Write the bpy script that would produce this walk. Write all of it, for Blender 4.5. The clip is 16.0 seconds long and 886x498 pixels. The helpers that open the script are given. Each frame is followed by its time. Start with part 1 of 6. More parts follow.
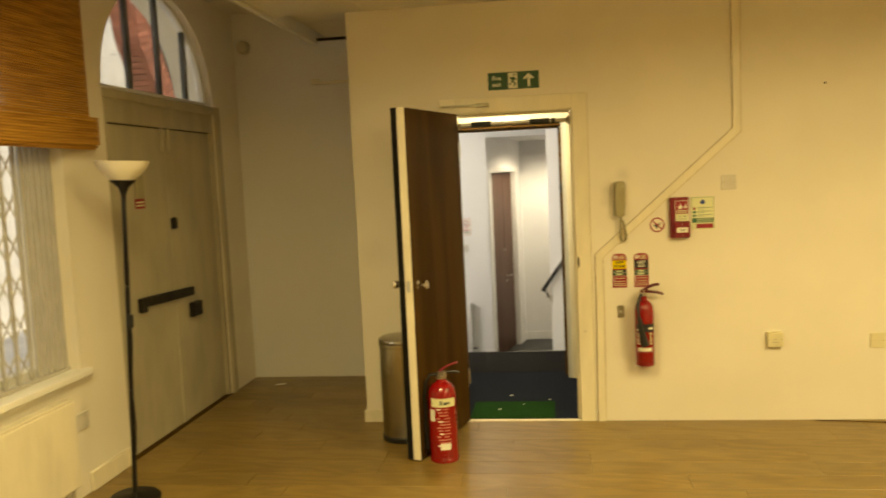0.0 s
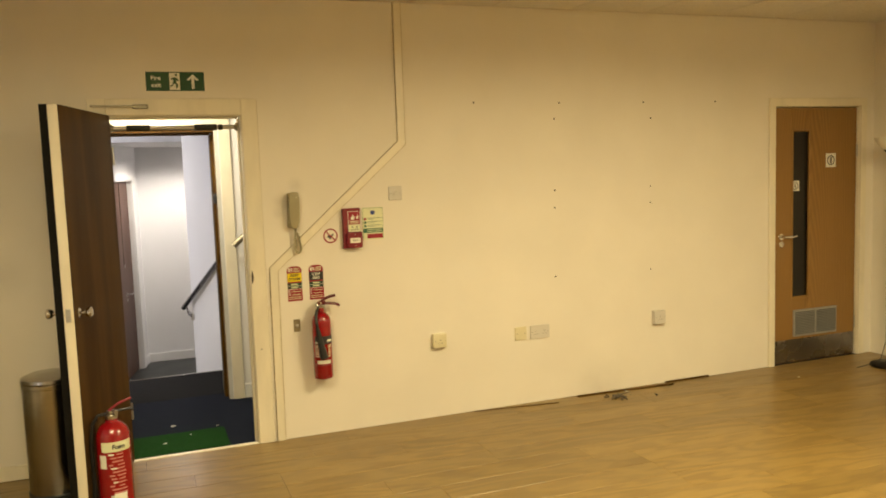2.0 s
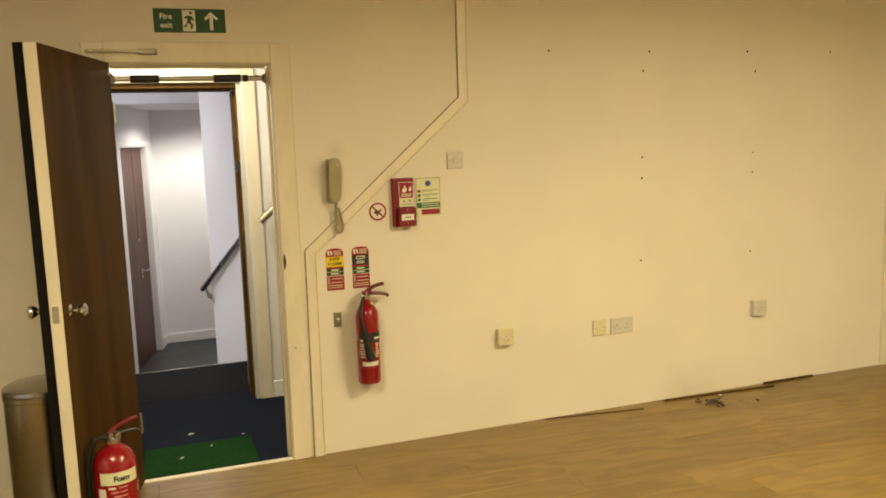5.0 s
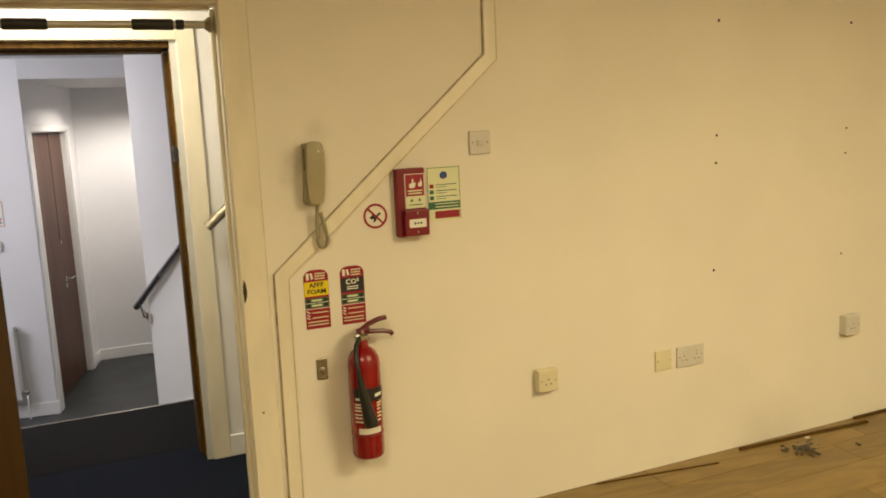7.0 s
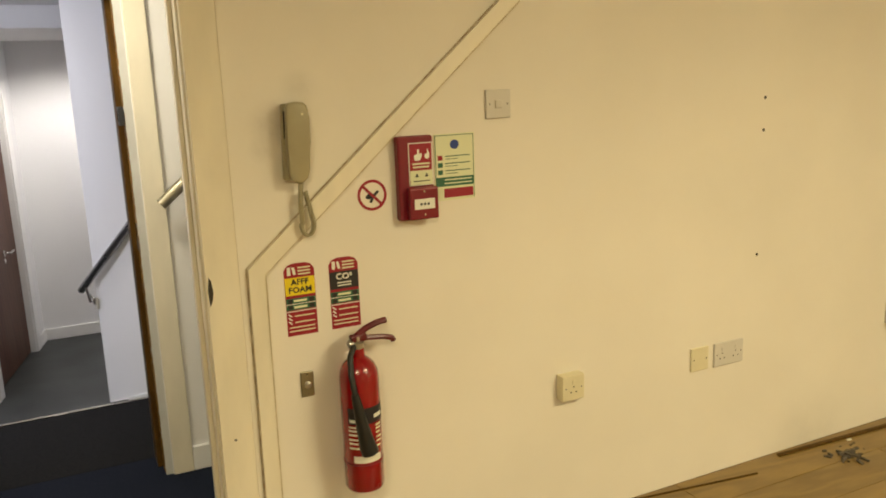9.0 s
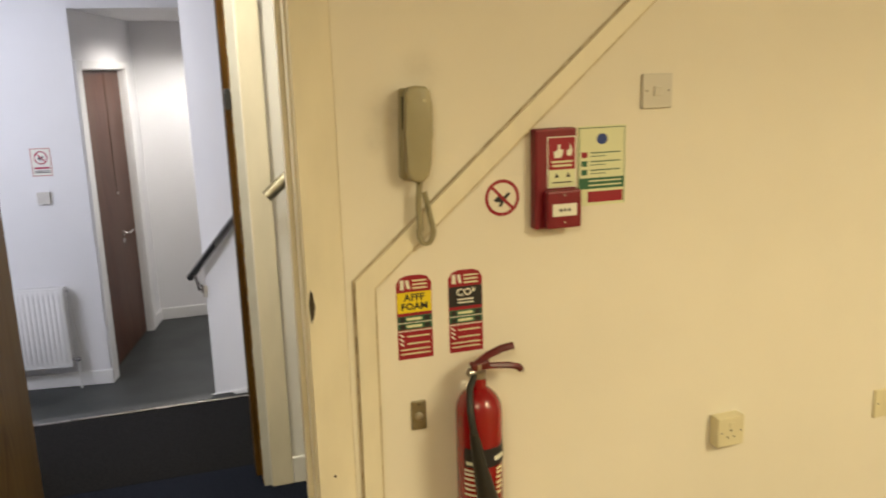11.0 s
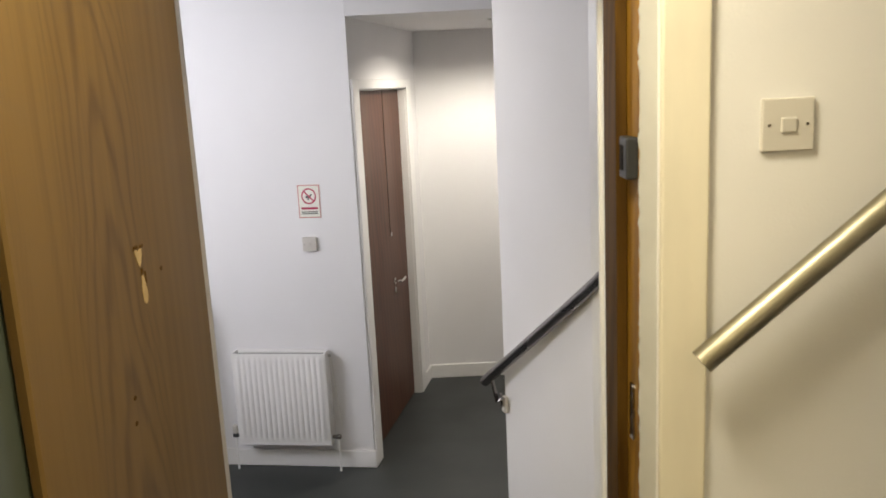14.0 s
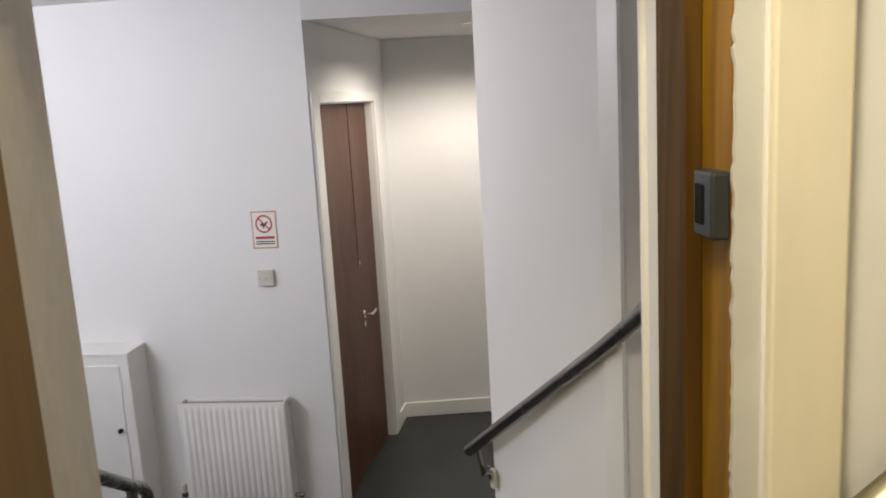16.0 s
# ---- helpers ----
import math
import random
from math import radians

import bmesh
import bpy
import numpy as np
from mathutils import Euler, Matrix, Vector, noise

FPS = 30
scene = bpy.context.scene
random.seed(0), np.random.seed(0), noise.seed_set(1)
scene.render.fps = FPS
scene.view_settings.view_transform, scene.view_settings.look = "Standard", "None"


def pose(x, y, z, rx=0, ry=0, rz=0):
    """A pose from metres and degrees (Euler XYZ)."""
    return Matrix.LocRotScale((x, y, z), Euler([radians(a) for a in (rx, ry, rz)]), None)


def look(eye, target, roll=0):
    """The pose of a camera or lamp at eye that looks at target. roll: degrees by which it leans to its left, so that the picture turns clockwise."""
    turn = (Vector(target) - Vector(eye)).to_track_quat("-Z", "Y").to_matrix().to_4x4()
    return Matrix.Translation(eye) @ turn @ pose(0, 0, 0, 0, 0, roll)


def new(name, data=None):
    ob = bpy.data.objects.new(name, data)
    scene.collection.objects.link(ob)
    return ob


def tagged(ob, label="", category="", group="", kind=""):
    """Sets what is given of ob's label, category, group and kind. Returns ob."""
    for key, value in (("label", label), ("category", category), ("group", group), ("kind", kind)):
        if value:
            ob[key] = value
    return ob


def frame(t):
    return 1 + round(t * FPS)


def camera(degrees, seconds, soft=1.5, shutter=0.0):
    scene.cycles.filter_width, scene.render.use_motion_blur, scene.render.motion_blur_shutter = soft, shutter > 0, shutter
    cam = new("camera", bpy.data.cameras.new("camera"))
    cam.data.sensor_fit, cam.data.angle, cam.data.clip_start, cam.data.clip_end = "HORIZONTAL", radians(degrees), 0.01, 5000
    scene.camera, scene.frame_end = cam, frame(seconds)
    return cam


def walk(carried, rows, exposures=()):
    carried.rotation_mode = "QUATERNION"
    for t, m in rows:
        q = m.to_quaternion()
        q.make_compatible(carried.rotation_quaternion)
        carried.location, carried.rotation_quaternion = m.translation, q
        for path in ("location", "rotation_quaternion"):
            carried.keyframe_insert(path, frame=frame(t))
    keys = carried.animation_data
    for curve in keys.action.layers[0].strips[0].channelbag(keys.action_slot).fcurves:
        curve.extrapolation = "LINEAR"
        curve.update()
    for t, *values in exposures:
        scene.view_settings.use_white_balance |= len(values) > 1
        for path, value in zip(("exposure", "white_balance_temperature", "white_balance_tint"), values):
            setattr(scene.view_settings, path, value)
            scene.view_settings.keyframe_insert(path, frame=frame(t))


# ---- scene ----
cam = camera(57.5, 16.0, soft=1.8, shutter=0.3)
PATH = [
    (0, (-0.236, -5.268, 1.652), (-0.513, -3.296, 1.471), -2.7),
    (0.5, (-0.499, -5.182, 1.675), (-0.406, -3.193, 1.486), -2.9),
    (1, (-0.727, -5.117, 1.676), (-0.286, -3.176, 1.473), -2.9),
    (1.5, (-0.762, -5.076, 1.681), (-0.137, -3.187, 1.474), -2.2),
    (2, (-0.739, -5.034, 1.673), (-0.034, -3.172, 1.476), -2.0),
    (2.5, (-0.714, -5.013, 1.674), (0.012, -3.16, 1.473), -1.8),
    (3, (-0.715, -4.987, 1.673), (0.008, -3.134, 1.461), -1.8),
    (3.5, (-0.682, -4.909, 1.661), (0.017, -3.048, 1.438), -1.7),
    (4, (-0.661, -4.73, 1.645), (0.0, -2.859, 1.397), -1.6),
    (4.2, (-0.681, -4.616, 1.647), (-0.031, -2.742, 1.391), -1.8),
    (6.3, (-0.656, -3.282, 1.634), (0.058, -1.437, 1.339), -2.8),
    (6.5, (-0.633, -3.167, 1.627), (0.102, -1.331, 1.33), -2.8),
    (7, (-0.532, -2.858, 1.623), (0.236, -1.039, 1.305), -2.5),
    (7.5, (-0.477, -2.613, 1.605), (0.309, -0.809, 1.251), -2.4),
    (8, (-0.462, -2.402, 1.617), (0.368, -0.623, 1.237), -2.5),
    (8.2, (-0.459, -2.347, 1.624), (0.389, -0.579, 1.234), -2.3),
    (10.3, (-0.447, -2.189, 1.587), (0.381, -0.421, 1.152), -1.4),
    (10.5, (-0.426, -2.117, 1.592), (0.354, -0.33, 1.145), -1.5),
    (11, (-0.358, -1.888, 1.606), (0.235, -0.03, 1.165), -1.7),
    (11.5, (-0.352, -1.646, 1.603), (0.007, 0.273, 1.172), -2.0),
    (12, (-0.383, -1.326, 1.617), (-0.166, 0.619, 1.202), -2.4),
    (12.5, (-0.397, -1.062, 1.615), (-0.279, 0.893, 1.211), -2.7),
    (13, (-0.399, -0.769, 1.638), (-0.38, 1.194, 1.255), -2.4),
    (13.5, (-0.452, -0.516, 1.635), (-0.471, 1.446, 1.249), -2.5),
    (14, (-0.509, -0.268, 1.649), (-0.519, 1.693, 1.258), -2.8),
    (14.5, (-0.534, -0.105, 1.642), (-0.551, 1.857, 1.251), -3.0),
    (15, (-0.535, 0.063, 1.645), (-0.571, 2.028, 1.271), -3.3),
    (15.5, (-0.52, 0.185, 1.648), (-0.545, 2.151, 1.279), -3.3),
    (16, (-0.502, 0.293, 1.641), (-0.447, 2.259, 1.279), -3.3),
]
walk(cam, [(t, look(eye, target, roll)) for t, eye, target, roll in PATH], [(0, 0.02, 9600, 2), (0.6, 0.0, 10200, 3), (1.4, 0.02, 8200, 8), (2.2, 0.04, 6900, 12), (4.2, 0.05, 6800, 11), (6.5, -0.22, 6800, 12), (8.2, -0.15, 6600, 11), (10.5, -0.12, 6300, 11), (12.0, 0.12, 6700, 11), (14.0, -0.09, 6900, 9), (16, -0.32, 6900, 9)])

# ---- light ----
def area_light(name, m, w, h, watts, colour, spread=180):
    d = bpy.data.lights.new(name, "AREA")
    d.spread = radians(spread)
    d.shape, d.size, d.size_y, d.energy, d.color = "RECTANGLE", w, h, watts, colour
    ob = new(name, d)
    ob.matrix_world = m
    return ob


world = bpy.data.worlds.new("sky")
scene.world = world
world.use_nodes = True
wn = world.node_tree.nodes
sky = wn.new("ShaderNodeTexSky")
sky.sky_type, sky.sun_disc = "NISHITA", False
sky.sun_elevation, sky.sun_rotation = radians(45), radians(120)
wn["Background"].inputs[1].default_value = 0.15
world.node_tree.links.new(sky.outputs[0], wn["Background"].inputs[0])
sun = bpy.data.lights.new("sun", "SUN")
sun.energy, sun.angle, sun.color = 4.2, radians(4), (1, 0.96, 0.9)
new("sun", sun).matrix_world = look((0, 0, 0), (-0.6, 0.35, -0.7))

WARM = (1.0, 0.872, 0.50)
CEIL = 2.74
for lx, ly, watts in ((2.0, -2.9, 100), (-1.20, -3.10, 68), (3.2, -4.9, 84)):
    area_light("room_lamp", pose(lx, ly, CEIL - 0.035, 0, 0, 0), 1.12, 0.52, watts, WARM, 171)
area_light("lobby_lamp", pose(-0.62, 0.60, 2.40, 0, 0, 0), 0.3, 0.3, 25, (1.0, 0.92, 0.70))
area_light("stair_window_light", pose(-3.45, 2.55, 1.95, 0, -90, 50), 0.55, 1.3, 53, (0.85, 0.875, 1.0), 165)
# fill added to lift the stair wall; no fitting is seen above the steps
area_light("hall_fill", pose(-1.15, 3.05, 2.20, 0, 0, 0), 0.3, 0.3, 9, (1.0, 0.97, 0.91))
spot = bpy.data.lights.new("corridor_downlight", "SPOT")
spot.energy, spot.color, spot.spot_size, spot.spot_blend, spot.shadow_soft_size = 112, (1.0, 0.94, 0.86), radians(162), 0.6, 0.06
new("corridor_downlight", spot).matrix_world = pose(-0.13, 5.25, 2.05)


# ---- materials ----
def material(name, colour, rough=0.6, metal=0.0, vary=0.06, scale=6.0, bump=0.02, bscale=120.0, stretch=(1, 1, 1), second=None, amount=0.5,
             object_random=0.0, coat=0.0, sharp=(0.35, 0.65), gloss=0.5):
    """A principled surface with broad tone variation, an optional second tone in streaks or blotches, fine bump and uneven gloss."""
    m = bpy.data.materials.new(name)
    m.use_nodes = True
    n, l = m.node_tree.nodes, m.node_tree.links
    b = n["Principled BSDF"]
    tc, mp = n.new("ShaderNodeTexCoord"), n.new("ShaderNodeMapping")
    l.new(tc.outputs["Object"], mp.inputs[0])
    mp.inputs["Scale"].default_value = stretch
    big = n.new("ShaderNodeTexNoise")
    big.inputs["Scale"].default_value, big.inputs["Detail"].default_value = scale, 6
    l.new(mp.outputs[0], big.inputs["Vector"])
    if object_random:
        info, add = n.new("ShaderNodeObjectInfo"), n.new("ShaderNodeVectorMath")
        add.operation = "MULTIPLY_ADD"
        l.new(info.outputs["Random"], add.inputs[0])
        add.inputs[1].default_value = (37, 53, 11)
        l.new(mp.outputs[0], add.inputs[2])
        l.new(add.outputs[0], big.inputs["Vector"])
    ramp = n.new("ShaderNodeMapRange")
    ramp.inputs[1].default_value, ramp.inputs[2].default_value = sharp
    l.new(big.outputs["Fac"], ramp.inputs[0])
    mix = n.new("ShaderNodeMix")
    mix.data_type = "RGBA"
    dark = second or tuple(c * (1 - 2 * vary) for c in colour)
    mix.inputs[6].default_value, mix.inputs[7].default_value = (*colour, 1), (*[c * amount + d * (1 - amount) if second else c for c, d in zip(dark, colour)], 1)
    l.new(ramp.outputs[0], mix.inputs[0])
    last = mix.outputs[2]
    if object_random:
        hsv, mr = n.new("ShaderNodeHueSaturation"), n.new("ShaderNodeMapRange")
        mr.inputs[3].default_value, mr.inputs[4].default_value = 1 - object_random, 1 + object_random
        l.new(info.outputs["Random"], mr.inputs[0])
        l.new(mr.outputs[0], hsv.inputs["Value"])
        l.new(last, hsv.inputs["Color"])
        last = hsv.outputs[0]
    l.new(last, b.inputs["Base Color"])
    b.inputs["Metallic"].default_value, b.inputs["Specular IOR Level"].default_value = metal, gloss
    rr = n.new("ShaderNodeMapRange")
    rr.inputs[3].default_value, rr.inputs[4].default_value = max(rough - 0.08, 0.02), min(rough + 0.08, 1)
    l.new(big.outputs["Fac"], rr.inputs[0])
    l.new(rr.outputs[0], b.inputs["Roughness"])
    if coat:
        b.inputs["Coat Weight"].default_value, b.inputs["Coat Roughness"].default_value = coat, 0.15
    if bump:
        fine, bp = n.new("ShaderNodeTexNoise"), n.new("ShaderNodeBump")
        fine.inputs["Scale"].default_value, fine.inputs["Detail"].default_value = bscale, 3
        l.new(mp.outputs[0], fine.inputs["Vector"])
        bp.inputs["Strength"].default_value, bp.inputs["Distance"].default_value = min(bump * 8, 1), 0.002
        l.new(fine.outputs["Fac"], bp.inputs["Height"])
        l.new(bp.outputs[0], b.inputs["Normal"])
    return m


def wood(name, light, dark, rough=0.4, scale=7.0, along=(1, 1, 0.10), twist=7.0, amount=0.8, object_random=0.0, coat=0.0, gloss=0.5, rings=None, patch=3.0):
    """Veneer with arched growth rings, fine pores and uneven gloss; the grain runs along the axis that is scaled down."""
    m = bpy.data.materials.new(name)
    m.use_nodes = True
    n, l = m.node_tree.nodes, m.node_tree.links
    b = n["Principled BSDF"]
    tc, mp = n.new("ShaderNodeTexCoord"), n.new("ShaderNodeMapping")
    l.new(tc.outputs["Object"], mp.inputs[0])
    mp.inputs["Scale"].default_value = along
    vec = mp.outputs[0]
    if object_random:
        info, add = n.new("ShaderNodeObjectInfo"), n.new("ShaderNodeVectorMath")
        add.operation = "MULTIPLY_ADD"
        l.new(info.outputs["Random"], add.inputs[0])
        add.inputs[1].default_value = (7, 13, 5)
        l.new(vec, add.inputs[2])
        vec = add.outputs[0]
    wave = n.new("ShaderNodeTexWave")
    wave.bands_direction = "DIAGONAL"
    if rings:
        wave.wave_type, wave.rings_direction, wave.wave_profile = "RINGS", "SPHERICAL", "SIN"
        mp.inputs["Location"].default_value = rings
    for key, value in (("Scale", scale), ("Distortion", twist), ("Detail", 2.5), ("Detail Scale", 1.2), ("Detail Roughness", 0.55)):
        wave.inputs[key].default_value = value
    if rings:
        wave.inputs["Detail Scale"].default_value = 0.35
    l.new(vec, wave.inputs["Vector"])
    broad, pores = n.new("ShaderNodeTexNoise"), n.new("ShaderNodeTexNoise")
    broad.inputs["Scale"].default_value, broad.inputs["Detail"].default_value = patch, 4
    pores.inputs["Scale"].default_value, pores.inputs["Detail"].default_value = 90.0, 3
    l.new(vec, broad.inputs["Vector"])
    l.new(vec, pores.inputs["Vector"])
    mul = n.new("ShaderNodeMath")
    mul.operation = "MULTIPLY"
    l.new(wave.outputs["Fac"], mul.inputs[0])
    l.new(broad.outputs["Fac"], mul.inputs[1])
    sub = n.new("ShaderNodeMath")
    sub.operation = "MULTIPLY_ADD"
    sub.inputs[1].default_value, sub.inputs[2].default_value = 0.5, 0.0
    l.new(pores.outputs["Fac"], sub.inputs[0])
    tot = n.new("ShaderNodeMath")
    l.new(mul.outputs[0], tot.inputs[0])
    l.new(sub.outputs[0], tot.inputs[1])
    ramp = n.new("ShaderNodeMapRange")
    ramp.inputs[1].default_value, ramp.inputs[2].default_value, ramp.inputs[4].default_value = 0.2, 0.85, amount
    l.new(tot.outputs[0], ramp.inputs[0])
    mix = n.new("ShaderNodeMix")
    mix.data_type = "RGBA"
    mix.inputs[6].default_value, mix.inputs[7].default_value = (*light, 1), (*dark, 1)
    l.new(ramp.outputs[0], mix.inputs[0])
    last = mix.outputs[2]
    if object_random:
        hsv, mr = n.new("ShaderNodeHueSaturation"), n.new("ShaderNodeMapRange")
        mr.inputs[3].default_value, mr.inputs[4].default_value = 1 - object_random, 1 + object_random
        l.new(info.outputs["Random"], mr.inputs[0])
        l.new(mr.outputs[0], hsv.inputs["Value"])
        l.new(last, hsv.inputs["Color"])
        last = hsv.outputs[0]
    l.new(last, b.inputs["Base Color"])
    b.inputs["Specular IOR Level"].default_value = gloss
    rr = n.new("ShaderNodeMapRange")
    rr.inputs[3].default_value, rr.inputs[4].default_value = max(rough - 0.1, 0.05), rough + 0.12
    l.new(broad.outputs["Fac"], rr.inputs[0])
    l.new(rr.outputs[0], b.inputs["Roughness"])
    if coat:
        b.inputs["Coat Weight"].default_value, b.inputs["Coat Roughness"].default_value = coat, 0.2
    bp = n.new("ShaderNodeBump")
    bp.inputs["Strength"].default_value, bp.inputs["Distance"].default_value = 0.12, 0.001
    l.new(pores.outputs["Fac"], bp.inputs["Height"])
    l.new(bp.outputs[0], b.inputs["Normal"])
    return m


def cathedral(name, light, dark, middle):
    """Oak veneer in the yz plane: nested arches of darker growth lines about y = middle, straight fine grain beside them, one paler leaf."""
    m = bpy.data.materials.new(name)
    m.use_nodes = True
    n, l = m.node_tree.nodes, m.node_tree.links
    b = n["Principled BSDF"]
    tc, sep = n.new("ShaderNodeTexCoord"), n.new("ShaderNodeSeparateXYZ")
    l.new(tc.outputs["Object"], sep.inputs[0])

    def calc(op, a, c, d=None):
        node = n.new("ShaderNodeMath")
        node.operation = op
        for k, v in enumerate((a, c, d)):
            if v is None:
                continue
            if isinstance(v, (int, float)):
                node.inputs[k].default_value = v
            else:
                l.new(v, node.inputs[k])
        return node.outputs[0]

    def noise(scale, stretch, detail):
        mp, no = n.new("ShaderNodeMapping"), n.new("ShaderNodeTexNoise")
        mp.inputs["Scale"].default_value = stretch
        l.new(tc.outputs["Object"], mp.inputs[0])
        l.new(mp.outputs[0], no.inputs["Vector"])
        no.inputs["Scale"].default_value, no.inputs["Detail"].default_value = scale, detail
        return no.outputs["Fac"]

    drift = noise(2.2, (1, 0.5, 0.8), 2)
    wobble = noise(9.0, (1, 1, 0.25), 3)
    fine = noise(60.0, (1, 1, 0.03), 4)
    broad = noise(5.0, (1, 1, 0.12), 3)
    u = calc("ADD", sep.outputs["Y"], calc("MULTIPLY_ADD", drift, 0.16, -0.08 - middle))
    f = calc("MULTIPLY_ADD", calc("MULTIPLY", u, u), 240.0, calc("MULTIPLY", sep.outputs["Z"], 5.0))
    f = calc("ADD", f, calc("MULTIPLY", wobble, 2.2))
    wave = calc("MULTIPLY_ADD", calc("SINE", calc("MULTIPLY", f, 6.283), 0.0), 0.5, 0.5)
    line = calc("POWER", wave, 3.0)
    near = n.new("ShaderNodeMapRange")
    near.inputs[1].default_value, near.inputs[2].default_value, near.inputs[3].default_value, near.inputs[4].default_value = 0.03, 0.15, 0.52, 0.06
    l.new(calc("ABSOLUTE", u, 0.0), near.inputs[0])
    amount = calc("ADD", calc("MULTIPLY", line, near.outputs[0]), calc("MULTIPLY_ADD", fine, 0.9, -0.32))
    amount = calc("ADD", amount, calc("MULTIPLY_ADD", broad, 0.7, -0.32))
    leaf = calc("MULTIPLY", calc("LESS_THAN", calc("MULTIPLY_ADD", sep.outputs["Z"], -0.012, sep.outputs["Y"]), -0.47), -0.16)
    amount = calc("ADD", amount, leaf)
    mix = n.new("ShaderNodeMix")
    mix.data_type = "RGBA"
    mix.inputs[6].default_value, mix.inputs[7].default_value = (*light, 1), (*dark, 1)
    l.new(amount, mix.inputs[0])
    l.new(mix.outputs[2], b.inputs["Base Color"])
    b.inputs["Specular IOR Level"].default_value = 0.35
    l.new(calc("MULTIPLY_ADD", broad, 0.25, 0.38), b.inputs["Roughness"])
    bp = n.new("ShaderNodeBump")
    bp.inputs["Strength"].default_value, bp.inputs["Distance"].default_value = 0.12, 0.001
    l.new(fine, bp.inputs["Height"])
    l.new(bp.outputs[0], b.inputs["Normal"])
    return m


def glass(name, colour=(1, 1, 1), rough=0.02, see=1.0):
    m = bpy.data.materials.new(name)
    m.use_nodes = True
    b = m.node_tree.nodes["Principled BSDF"]
    b.inputs["Base Color"].default_value = (*colour, 1)
    b.inputs["Roughness"].default_value, b.inputs["Transmission Weight"].default_value = rough, see
    return m


def glowing(name, colour, strength):
    m = bpy.data.materials.new(name)
    m.use_nodes = True
    b = m.node_tree.nodes["Principled BSDF"]
    b.inputs["Base Color"].default_value = (*colour, 1)
    b.inputs["Emission Color"].default_value, b.inputs["Emission Strength"].default_value = (*colour, 1), strength
    return m


